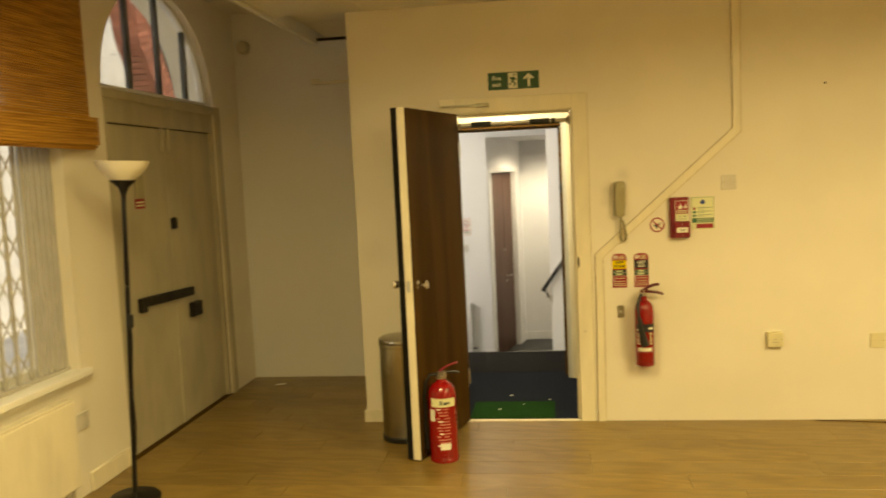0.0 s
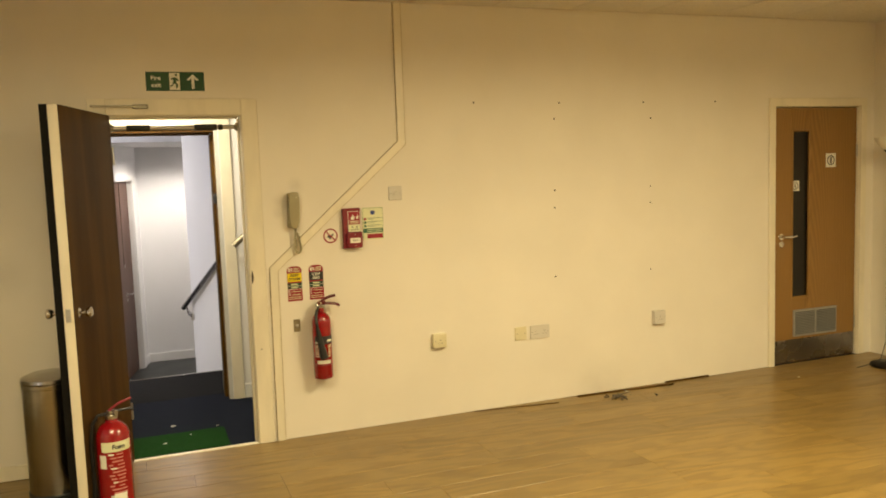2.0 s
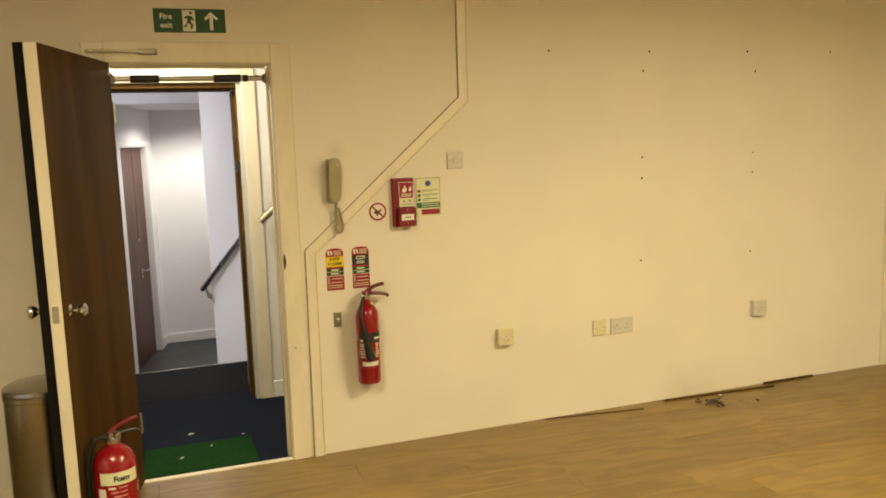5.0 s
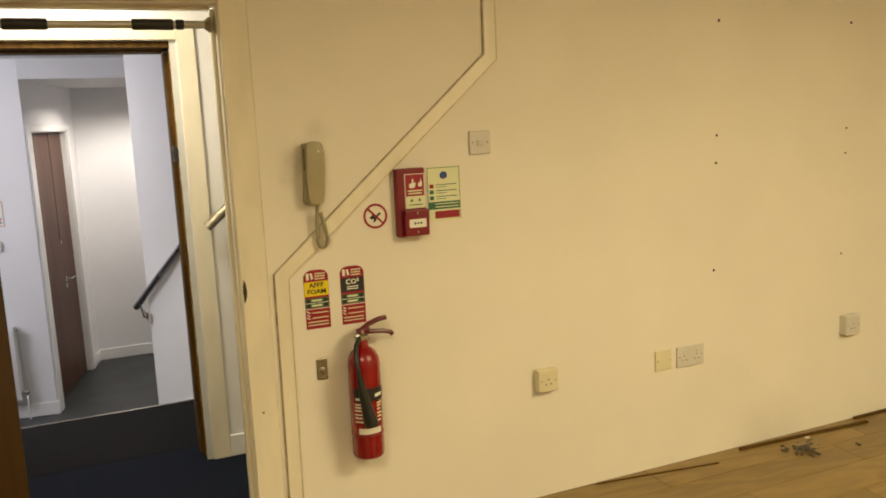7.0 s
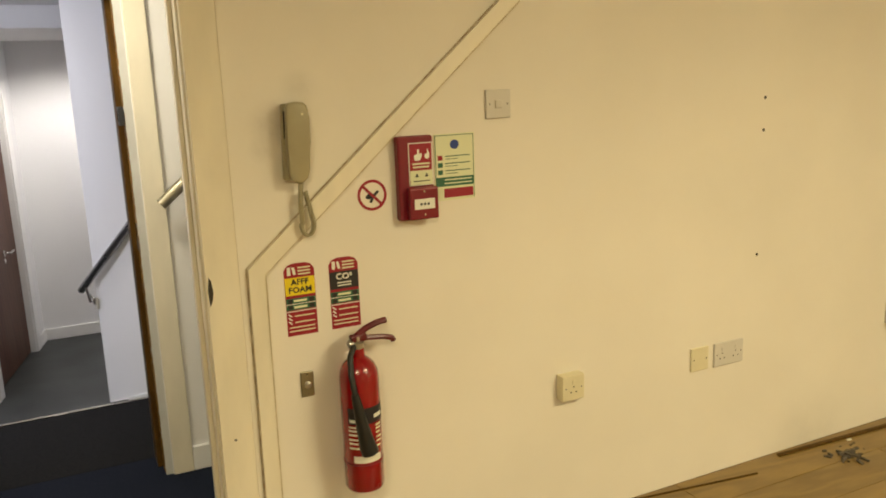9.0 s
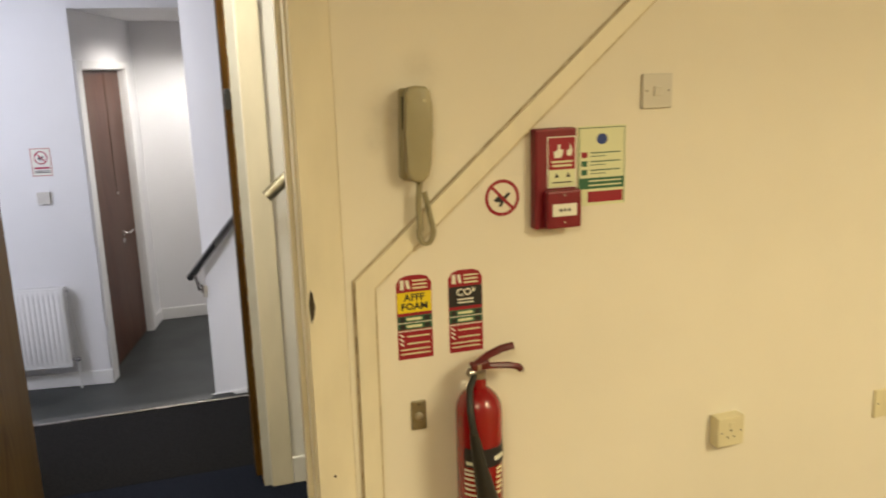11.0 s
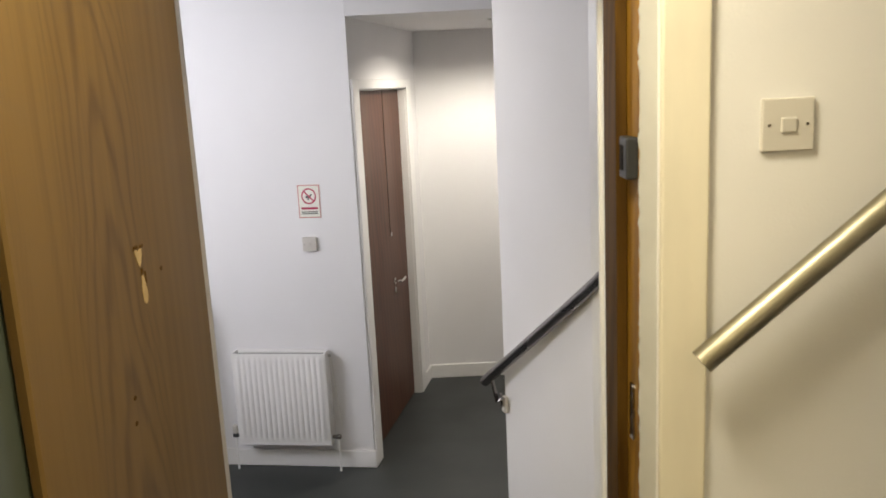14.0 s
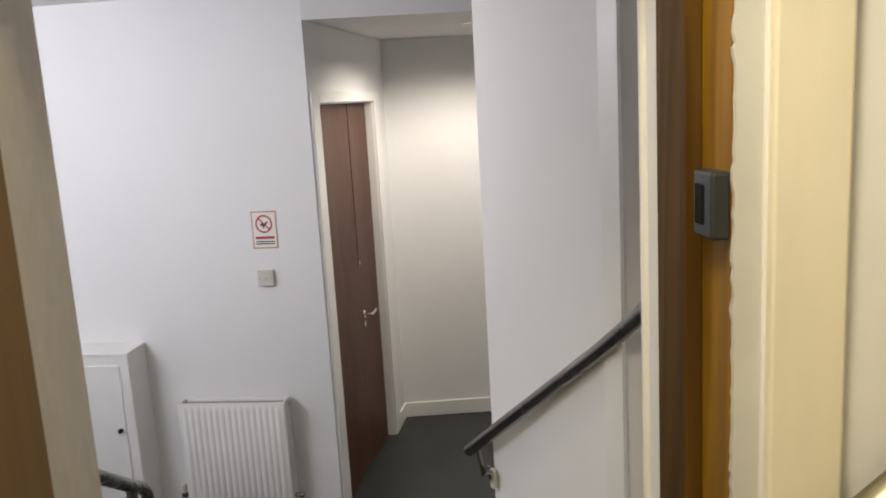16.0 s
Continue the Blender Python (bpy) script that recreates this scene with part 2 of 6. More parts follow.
M = {
    "wall": material("matt_cream_paint", (0.80, 0.75, 0.66), 0.75, vary=0.03, scale=1.6, bump=0.03, bscale=180),
    "hall": material("matt_white_paint", (0.80, 0.79, 0.79), 0.7, vary=0.015, scale=1.5, bump=0.03, bscale=160),
    "ceiling": material("ceiling_board", (0.72, 0.68, 0.62), 0.9, vary=0.05, scale=60, bump=0.06, bscale=220),
    "trim": material("cream_gloss_paint", (0.80, 0.74, 0.60), 0.35, vary=0.07, scale=9, bump=0.02, bscale=60, stretch=(1, 1, 0.3), sharp=(0.42, 0.75)),
    "white": material("white_gloss_paint", (0.82, 0.81, 0.79), 0.35, vary=0.02, scale=4, bump=0.015, bscale=60),
    "plank": wood("oak_laminate", (0.258, 0.168, 0.053), (0.120, 0.072, 0.021), 0.32, 4.5, (0.26, 1, 1), 16.0, 0.52, object_random=0.12, patch=5.0),
    "underlay": material("dark_underlay", (0.06, 0.045, 0.03), 0.9),
    "vinyl": material("grey_vinyl", (0.032, 0.036, 0.035), 0.45, vary=0.06, scale=3, bump=0.02, bscale=200),
    "blue": material("blue_carpet", (0.008, 0.011, 0.022), 0.95, vary=0.2, scale=90, bump=0.12, bscale=500, gloss=0.08, second=(0.015, 0.019, 0.031), amount=0.9),
    "green": material("green_mat", (0.010, 0.055, 0.010), 0.95, vary=0.2, scale=80, bump=0.12, bscale=500, gloss=0.08),
    "greycarpet": material("charcoal_carpet", (0.009, 0.009, 0.010), 0.95, vary=0.2, scale=80, bump=0.12, bscale=500, gloss=0.08, second=(0.019, 0.019, 0.020), amount=0.9),
    "walnut": wood("dark_walnut_veneer", (0.080, 0.041, 0.010), (0.040, 0.019, 0.005), 0.45, 2.2, (1, 1, 0.12), 12.0, 0.8, gloss=0.05),
    "hallwood": wood("red_brown_veneer", (0.098, 0.039, 0.021), (0.052, 0.020, 0.011), 0.42, 9.0, gloss=0.3),
    "oak": wood("oak_veneer", (0.29, 0.155, 0.042), (0.17, 0.085, 0.022), 0.42, 20.0, (1, 1, 0.08), 14.0, 0.6, rings=(-0.38, 0.03, 0.02)),
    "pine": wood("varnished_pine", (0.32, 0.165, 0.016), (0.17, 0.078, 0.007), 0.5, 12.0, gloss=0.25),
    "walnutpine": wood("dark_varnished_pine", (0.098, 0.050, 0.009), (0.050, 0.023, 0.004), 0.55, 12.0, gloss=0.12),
    "dulloak": cathedral("dull_oak_veneer", (0.136, 0.080, 0.023), (0.056, 0.029, 0.008), -0.335),
    "chrome": material("polished_chrome", (0.72, 0.71, 0.69), 0.16, 1.0, vary=0.02, bump=0),
    "steel": material("brushed_steel", (0.55, 0.54, 0.52), 0.3, 1.0, vary=0.05, scale=5, stretch=(1, 1, 30), bump=0.015, bscale=60),
    "binsteel": material("dark_brushed_steel", (0.46, 0.44, 0.41), 0.20, 1.0, vary=0.06, scale=6, stretch=(1, 1, 30), bump=0.015, bscale=60),
    "darksteel": material("worn_steel", (0.27, 0.25, 0.24), 0.27, 1.0, vary=0.05, scale=5, bump=0.004),
    "satin": material("satin_rail_steel", (0.36, 0.33, 0.25), 0.42, 1.0, vary=0.08, scale=20, stretch=(1, 1, 1), bump=0.02, bscale=200),
    "red": material("red_enamel", (0.27, 0.003, 0.008), 0.25, vary=0.06, scale=8, bump=0.0, coat=0.4),
    "redplastic": material("red_plastic", (0.19, 0.004, 0.016), 0.42, vary=0.05, scale=9, bump=0.01),
    "black": material("black_plastic", (0.012, 0.012, 0.012), 0.45, vary=0.1, scale=12, bump=0.01),
    "iron": material("black_iron", (0.02, 0.016, 0.013), 0.5, 0.6, vary=0.15, scale=12, bump=0.04),
    "cream": material("cream_plastic", (0.72, 0.66, 0.46), 0.4, vary=0.04, scale=8, bump=0.0),
    "whiteplastic": material("white_plastic", (0.62, 0.59, 0.54), 0.35, vary=0.02, scale=8, bump=0.0),
    "phone": material("aged_beige_plastic", (0.36, 0.32, 0.20), 0.45, vary=0.06, scale=9, bump=0.01),
    "grey": material("grey_plastic", (0.10, 0.105, 0.115), 0.45, vary=0.05, scale=9, bump=0.01),
    "signgreen": material("sign_green", (0.012, 0.075, 0.03), 0.5, vary=0.03, bump=0),
    "keep": material("charcoal_plastic", (0.025, 0.026, 0.029), 0.45, vary=0.05, scale=9, bump=0.01),
    "labelpink": material("pale_red_print", (0.55, 0.20, 0.18), 0.5, vary=0.05, bump=0),
    "signwhite": material("sign_white", (0.80, 0.80, 0.72), 0.5, vary=0.02, bump=0),
    "signcream": material("photoluminescent_film", (0.72, 0.74, 0.50), 0.5, vary=0.02, bump=0),
    "signred": material("sign_red", (0.30, 0.007, 0.026), 0.5, vary=0.03, bump=0),
    "signyellow": material("sign_yellow", (0.80, 0.62, 0.01), 0.5, vary=0.02, bump=0),
    "signblack": material("sign_black", (0.015, 0.015, 0.02), 0.5, vary=0.02, bump=0),
    "signblue": material("sign_blue", (0.02, 0.05, 0.25), 0.5, vary=0.02, bump=0),
    "signteal": material("sign_dark_green", (0.03, 0.13, 0.07), 0.5, vary=0.02, bump=0),
    "blind": material("woven_bamboo", (0.54, 0.28, 0.065), 0.6, vary=0.2, scale=14, stretch=(1, 0.25, 5), second=(0.26, 0.11, 0.022), amount=0.9, bump=0.04, bscale=80),
    "lattice": material("white_lattice_paint", (0.46, 0.44, 0.41), 0.45, vary=0.05, scale=9, bump=0.01),
    "opal": material("opal_glass", (0.80, 0.76, 0.66), 0.3, vary=0.02, bump=0),
    "brick": material("red_brick", (0.33, 0.12, 0.08), 0.85, vary=0.2, scale=9, bump=0.1, bscale=80, object_random=0.2),
    "render": material("pale_render", (0.78, 0.77, 0.77), 0.85, vary=0.08, scale=3, bump=0.05),
    "glass": glass("window_glass"),
    "darkglass": glass("dark_wired_glass", (0.006, 0.005, 0.004), 0.3, 0.0),
    "greenglass": glass("obscure_green_glass", (0.07, 0.082, 0.064), 0.25, 0.15),
    "bare": material("bare_splintered_wood", (0.44, 0.31, 0.15), 0.8, vary=0.1, scale=30, bump=0.1, bscale=80),
    "dust": material("grey_dust", (0.16, 0.13, 0.10), 0.95, vary=0.3, scale=60, bump=0.2),
    "hole": material("hole_dark", (0.05, 0.04, 0.03), 0.9, vary=0.1, bump=0),
    "greypaint": material("grey_white_paint", (0.56, 0.56, 0.54), 0.6, vary=0.04, scale=12, bump=0.03, bscale=60),
    "greybeige": material("grey_beige_paint", (0.60, 0.55, 0.46), 0.7, vary=0.04, scale=20, bump=0.02),
    "seam": material("grimy_shaded_seam", (0.30, 0.23, 0.14), 0.9, vary=0.3, scale=30, bump=0.02, second=(0.62, 0.54, 0.40), amount=0.9),
    "edgeshade": material("shaded_edge_line", (0.44, 0.36, 0.22), 0.9, vary=0.3, scale=30, bump=0.02, second=(0.66, 0.58, 0.42), amount=0.9),
    "hallred": material("bright_sign_red", (0.46, 0.030, 0.085), 0.5, vary=0.03, bump=0),
    "leverred": material("dark_red_lever_paint", (0.105, 0.004, 0.010), 0.35, vary=0.08, scale=12, bump=0.01),
    "ventgrey": material("pale_grey_vent_metal", (0.30, 0.29, 0.27), 0.5, vary=0.06, scale=12, bump=0.01),
    "darkslab": material("dark_grey_slab", (0.016, 0.016, 0.019), 0.8, vary=0.1, scale=4, bump=0.05, gloss=0.2),
    # cream darkened so the shade on the double doors sits in the colour
    "shadecream": material("shaded_cream_paint", (0.47, 0.42, 0.31), 0.5, vary=0.09, scale=5, bump=0.03, bscale=60, stretch=(1, 1, 0.4)),
    "matblack": material("matt_black_facing", (0.010, 0.009, 0.008), 0.7, vary=0.1, scale=12, bump=0.01, gloss=0.1),
    "lampglow": glowing("lamp_diffuser", (1.0, 0.84, 0.58), 6.0),
}


def smudge(m, centre, radius, amount, colour=(0.36, 0.32, 0.26)):
    """A cloudy hand mark on a painted surface, in the object's own coordinates."""
    n, l = m.node_tree.nodes, m.node_tree.links
    b = n["Principled BSDF"]
    before = b.inputs["Base Color"].links[0].from_socket
    tc, far, fall, noise, mul, mix = [n.new("ShaderNode" + k) for k in ("TexCoord", "VectorMath", "MapRange", "TexNoise", "Math", "Mix")]
    far.operation, mul.operation, mix.data_type = "DISTANCE", "MULTIPLY", "RGBA"
    far.inputs[1].default_value = centre
    l.new(tc.outputs["Object"], far.inputs[0])
    fall.interpolation_type = "SMOOTHSTEP"
    fall.inputs[1].default_value, fall.inputs[2].default_value, fall.inputs[3].default_value, fall.inputs[4].default_value = 0.0, radius, amount * 1.6, 0.0
    l.new(far.outputs["Value"], fall.inputs[0])
    noise.inputs["Scale"].default_value, noise.inputs["Detail"].default_value = 2.2 / radius, 4
    l.new(tc.outputs["Object"], noise.inputs["Vector"])
    l.new(fall.outputs[0], mul.inputs[0])
    l.new(noise.outputs["Fac"], mul.inputs[1])
    l.new(mul.outputs[0], mix.inputs[0])
    l.new(before, mix.inputs[6])
    mix.inputs[7].default_value = (*colour, 1)
    l.new(mix.outputs[2], b.inputs["Base Color"])


for centre, radius, amount in (((0.115, 0, 1.50), 0.085, 0.42), ((0.085, 0, 1.435), 0.05, 0.30), ((0.20, 0, 1.60), 0.07, 0.25), ((0.34, 0, 0.345), 0.09, 0.22), ((2.35, 0, 0.02), 0.30, 0.25), ((-1.45, 0, 1.15), 0.16, 0.15)):
    smudge(M["wall"], centre, radius, amount)


# ---- mesh helpers ----
def mesh(name, bm, mat, smooth=False):
    bmesh.ops.recalc_face_normals(bm, faces=bm.faces)
    me = bpy.data.meshes.new(name)
    bm.to_mesh(me)
    bm.free()
    me.materials.append(M[mat])
    if smooth:
        me.polygons.foreach_set("use_smooth", [True] * len(me.polygons))
        me.set_sharp_from_angle(angle=radians(35))
    return me


def part(name, bm, mat, parent=None, label="", smooth=False, at=None):
    ob = new(name, mesh(name, bm, mat, smooth))
    if at is not None:
        ob.matrix_world = at
    if parent is not None:
        ob.parent = parent
    if label:
        ob["label"] = label
    return ob


def thing(name, m, label, category, group="", kind=""):
    """The Empty at the base of a thing, to which its parts are bound in its own coordinates."""
    ob = new(name)
    ob.matrix_world = m
    ob.empty_display_size = 0.05
    return tagged(ob, label, category, group, kind)


def box(x0, x1, y0, y1, z0, z1, bevel=0.0, bm=None, seg=1):
    own = bmesh.new()
    bmesh.ops.create_cube(own, size=1)
    bmesh.ops.scale(own, vec=(x1 - x0, y1 - y0, z1 - z0), verts=own.verts)
    bmesh.ops.translate(own, vec=((x0 + x1) / 2, (y0 + y1) / 2, (z0 + z1) / 2), verts=own.verts)
    if bevel:
        bmesh.ops.bevel(own, geom=own.edges[:], offset=bevel, segments=seg, affect="EDGES", profile=0.5)
    return own if bm is None else merged(bm, own)


def merged(bm, own):
    """Adds the faces of own to bm."""
    at = {v: bm.verts.new(v.co) for v in own.verts}
    for f in own.faces:
        bm.faces.new([at[v] for v in f.verts])
    own.free()
    return bm


def moved(bm, m):
    bmesh.ops.transform(bm, matrix=m, verts=bm.verts)
    return bm


def lathe(profile, n=24, bm=None, cap=True):
    """A turned shape round z from (radius, height) pairs."""
    own = bmesh.new()
    rings = [[own.verts.new((r * math.cos(a), r * math.sin(a), z)) for a in (2 * math.pi * k / n for k in range(n))] for r, z in profile]
    for a, b in zip(rings, rings[1:]):
        for k in range(n):
            own.faces.new((a[k], a[(k + 1) % n], b[(k + 1) % n], b[k]))
    if cap:
        own.faces.new(rings[0][::-1])
        own.faces.new(rings[-1])
    return own if bm is None else merged(bm, own)


def tube(points, r, n=10, bm=None, radii=None):
    """A round bar along points."""
    own = bmesh.new()
    pts = [Vector(p) for p in points]
    rings, side = [], None
    for k, p in enumerate(pts):
        d = (pts[min(k + 1, len(pts) - 1)] - pts[max(k - 1, 0)]).normalized()
        side = d.orthogonal().normalized() if side is None else (side - d * side.dot(d)).normalized()
        up = d.cross(side)
        rad = radii[k] if radii else r
        rings.append([own.verts.new(p + rad * (math.cos(a) * side + math.sin(a) * up)) for a in (2 * math.pi * i / n for i in range(n))])
    for a, b in zip(rings, rings[1:]):
        for i in range(n):
            own.faces.new((a[i], a[(i + 1) % n], b[(i + 1) % n], b[i]))
    own.faces.new(rings[0][::-1])
    own.faces.new(rings[-1])
    return own if bm is None else merged(bm, own)


def prism(outline, depth, axis="y", bm=None):
    """An outline of (across, up) pairs in the xz plane, drawn out by depth along y from 0 (towards -y if negative); axis x: outline in the yz plane."""
    own = bmesh.new()
    put = (lambda a, b, d: (a, d, b)) if axis == "y" else (lambda a, b, d: (d, a, b)) if axis == "x" else (lambda a, b, d: (a, b, d))
    front = [own.verts.new(put(a, b, 0)) for a, b in outline]
    back = [own.verts.new(put(a, b, depth)) for a, b in outline]
    own.faces.new(front)
    own.faces.new(back[::-1])
    k = len(outline)
    for i in range(k):
        own.faces.new((front[i], front[(i + 1) % k], back[(i + 1) % k], back[i]))
    return own if bm is None else merged(bm, own)


def disc(r0, r1, depth, n=32):
    """A flat ring in the xz plane facing -y."""
    own = bmesh.new()
    rows = []
    for r, y in ((r0, 0), (r0, -depth), (r1, -depth), (r1, 0)):
        rows.append([own.verts.new((r * math.cos(a), y, r * math.sin(a))) for a in (2 * math.pi * k / n for k in range(n))])
    for a, b in zip(rows, rows[1:] + rows[:1]):
        for k in range(n):
            own.faces.new((a[k], a[(k + 1) % n], b[(k + 1) % n], b[k]))
    return own


def letters(text, size, mat, parent, at, name="lettering", depth=0.0008, align="CENTER"):
    """Words as a mesh in the built-in font, upright in the xz plane and facing -y."""
    cu = bpy.data.curves.new(name, "FONT")
    cu.body, cu.size, cu.extrude, cu.align_x, cu.align_y, cu.resolution_u = text, size, depth, align, "CENTER", 2
    cu.offset = size * 0.022
    tmp = bpy.data.objects.new(name, cu)
    me = bpy.data.meshes.new_from_object(tmp)
    bpy.data.objects.remove(tmp)
    me.materials.clear()
    me.materials.append(M[mat])
    ob = new(name, me)
    ob.matrix_world = pose(*at, 90, 0, 0)
    ob.parent = parent
    return ob


def structure(name, bm, mat, label, category):
    return tagged(part(name, bm, mat), label, category, kind="structure")


# ---- rooms: floors, walls, ceilings ----
XL, XR, YB = -2.83, 5.02, -7.2
HIGH = 3.06
D1L, D1R, D1H = -0.857, -0.113, 2.035
TDL, TDR, TDH = 3.985, 4.86, 2.065
WT = 0.11

b = box(-1.55, D1L - 0.03, 0, WT, 0, CEIL + 0.3)
box(D1L - 0.03, D1R + 0.03, 0, WT, D1H + 0.03, CEIL + 0.3, bm=b)
box(D1R + 0.03, TDL - 0.03, 0, WT, 0, CEIL + 0.3, bm=b)
box(TDL - 0.03, TDR + 0.03, 0, WT, TDH + 0.03, CEIL + 0.3, bm=b)
box(TDR + 0.03, XR, 0, WT, 0, CEIL + 0.3, bm=b)
structure("wall_north", b, "wall", "cream painted plaster wall with screw holes", "wall")
structure("wall_east", box(XR, XR + 0.12, YB, 1.5, 0, HIGH), "wall", "cream painted plaster wall", "wall")
structure("wall_south", box(XL - 0.12, XR + 0.12, YB - 0.12, YB, 0, HIGH), "wall", "cream painted plaster wall", "wall")
# fanlight daylight put into the paint, whiter than the cream walls
structure("wall_alcove_back", box(XL, -1.45, 1.27, 1.39, 0, HIGH), "hall", "plaster wall of the alcove, off-white to carry daylight from the fanlight", "wall")
structure("wall_alcove_side", box(-1.55, -1.43, WT, 1.27, 0, HIGH), "wall", "cream painted plaster return of the alcove", "wall")
# toilet behind the closed door
structure("wall_toilet", box(3.6, XR, 1.4, 1.5, 0, HIGH), "wall", "plain plaster wall", "wall")

# west wall with the arched doorway and the window
AY0, AY1, AZ, ARZ = -0.80, 0.76, 2.26, 0.73
WY0, WY1, WZ0, WZ1 = -3.6, -1.245, 0.69, 2.45


def arch_points(y0, y1, z, rz, n=24):
    c, r = (y0 + y1) / 2, (y1 - y0) / 2
    return [(c + r * math.cos(a), z + rz * math.sin(a)) for a in (math.pi * k / n for k in range(n + 1))]


b = box(XL - 0.3, XL, AY1, 1.39, 0, HIGH)
box(XL - 0.3, XL, WY1, AY0, 0, HIGH, bm=b)
box(XL - 0.3, XL, WY0, WY1, 0, WZ0, bm=b)
box(XL - 0.3, XL, WY0, WY1, WZ1, HIGH, bm=b)
box(XL - 0.3, XL, YB, WY0, 0, HIGH, bm=b)
top = arch_points(AY0, AY1, AZ, ARZ)
prism([(AY1, HIGH), *top, (AY0, HIGH)], -0.3, "x", bm=moved(b, Matrix.Translation((-XL, 0, 0))))
moved(b, Matrix.Translation((XL, 0, 0)))
structure("wall_west", b, "wall", "cream painted plaster wall with an arched doorway and a window", "wall")

# ceilings: suspended boards, and the higher plaster over the west strip
b = bmesh.new()
EDGE = -2.05
ALC = 2.815
x = EDGE + 0.02
while x < XR:
    y = -0.006
    while y > YB:
        box(x, min(x + 0.592, XR), max(y - 0.592, YB), y, CEIL, CEIL + 0.012, bm=b)
        y -= 0.6
    x += 0.6
x = EDGE + 0.02
while x < -1.55:
    box(x, min(x + 0.592, -1.55), 0, 0.592, ALC, ALC + 0.012, bm=b)
    box(x, min(x + 0.592, -1.55), 0.6, 1.262, ALC, ALC + 0.012, bm=b)
    x += 0.6
structure("ceiling_suspended", b, "ceiling", "suspended ceiling of square off-white boards", "ceiling")
structure("ceiling_void", box(EDGE, XR, YB, 0.0, CEIL + 0.02, CEIL + 0.06), "ceiling", "dull backing above the ceiling boards", "ceiling")
structure("ceiling_high", box(XL, XR, YB, 1.5, HIGH, HIGH + 0.1), "ceiling", "higher plaster ceiling beside the window wall", "ceiling")
structure("trim_ceiling_edge", box(EDGE - 0.02, EDGE + 0.015, YB, 1.0, CEIL - 0.02, HIGH, 0.003), "white", "white fascia at the edge of the suspended ceiling", "trim")

# lobby between the two doors, and the stair hall behind it
LY, LT = 1.12, 0.31
D2L, D2R, D2H = -0.995, -0.17, 2.0
HCEIL_LOW = 2.248
structure("floor_lobby", box(-1.43, 1.6, 0.0, 1.33, -0.10, 0.0), "blue", "dark blue carpet on the lobby floor", "floor")
b = box(-1.43, D2L - 0.03, LY, LY + 0.155, 0, 2.6)
box(D2L - 0.03, D2R + 0.03, LY, LY + LT, D2H + 0.03, 2.6, bm=b)
box(D2R + 0.03, 1.6, LY, LY + LT, 0, 2.6, bm=b)
structure("wall_lobby_north", b, "hall", "off-white painted wall round the inner doorway", "wall")
# grey-beige instead of hall white puts the reveal's shade into its colour
structure("wall_reveal", prism([(-1.43, LY + 0.157), (-1.004, LY + 0.157), (-1.088, 1.635), (-1.43, 1.635)], HCEIL_LOW, "z"), "greybeige", "splayed plaster reveal beside the inner door", "wall")
structure("wall_lobby_west", box(-1.43, -1.26, WT, LY, 0, 2.6), "hall", "off-white painted lobby wall", "wall")
structure("wall_lobby_east", box(1.6, 1.7, WT, LY + LT, 0, 2.6), "hall", "off-white painted lobby wall", "wall")
structure("ceiling_lobby", box(-1.43, 1.7, WT, LY + LT, 2.45, 2.55), "hall", "plain lobby ceiling", "ceiling")

FZ = -0.74
HY, HX, HCEIL = 4.60, -1.04, 2.25
structure("floor_hall", box(-4.6, 1.5, 1.31, 7.0, FZ - 0.1, FZ), "vinyl", "smooth grey vinyl floor of the stair hall", "floor")
b = box(-1.50, 0.2, LY + 0.19, 2.10, FZ, -0.012)
for k in range(1, 4):
    box(-1.50, 0.12, 2.08, 2.38 + 0.26 * k, FZ, -0.185 * k, bm=b)
structure("stair_down", b, "vinyl", "short flight of grey vinyl steps going down to the hall", "stairs")
structure("floor_landing", box(-1.50, 0.2, 1.33, 2.088, -0.012, 0.001), "greycarpet", "charcoal barrier carpet on the landing", "floor")
structure("stair_nosing", box(-1.50, 0.2, 2.088, 2.106, -0.012, 0.004, 0.002), "darksteel", "aluminium nosing at the head of the steps", "trim")
BACK = pose(HX, HY, 0, 0, 0, -8.4)
structure("wall_hall_back", box(-3.75, 0, 0, 0.12, FZ, HCEIL), "hall", "white painted hall wall", "wall").matrix_world = BACK
CX, CY = -0.70, 6.20
CLEN = math.hypot(CX - HX, CY - HY)
CANG = math.degrees(math.atan2(CY - HY, CX - HX))
C0, C1, CH = 0.14, 1.29, 2.395
b = box(0, C0 - 0.02, 0, 0.14, 0, HCEIL - FZ)
box(C0 - 0.02, C1 + 0.02, 0, 0.14, CH + 0.02, HCEIL - FZ, bm=b)
box(C1 + 0.02, CLEN + 0.1, 0, 0.14, 0, HCEIL - FZ, bm=b)
box(C0 - 0.05, C1 + 0.05, 0.115, 0.135, 0, CH + 0.05, bm=b)
structure("wall_corridor_side", b, "hall", "white painted oblique corridor wall", "wall").matrix_world = pose(HX, HY, FZ, 0, 0, CANG)
structure("wall_corridor_back", box(-1.0, 1.5, CY, CY + 0.12, FZ, HCEIL), "hall", "white painted corridor wall", "wall")
structure("wall_hall_south", box(-4.7, -1.43, 1.393, 1.50, FZ, HCEIL), "hall", "white painted hall wall", "wall")
structure("wall_hall_west", box(-4.7, -4.6, 1.31, HY + 0.70, FZ, HCEIL), "hall", "white painted hall wall", "wall")
structure("wall_hall_east", box(1.5, 1.6, LY + LT, CY + 0.12, FZ, HCEIL), "hall", "white painted hall wall", "wall")
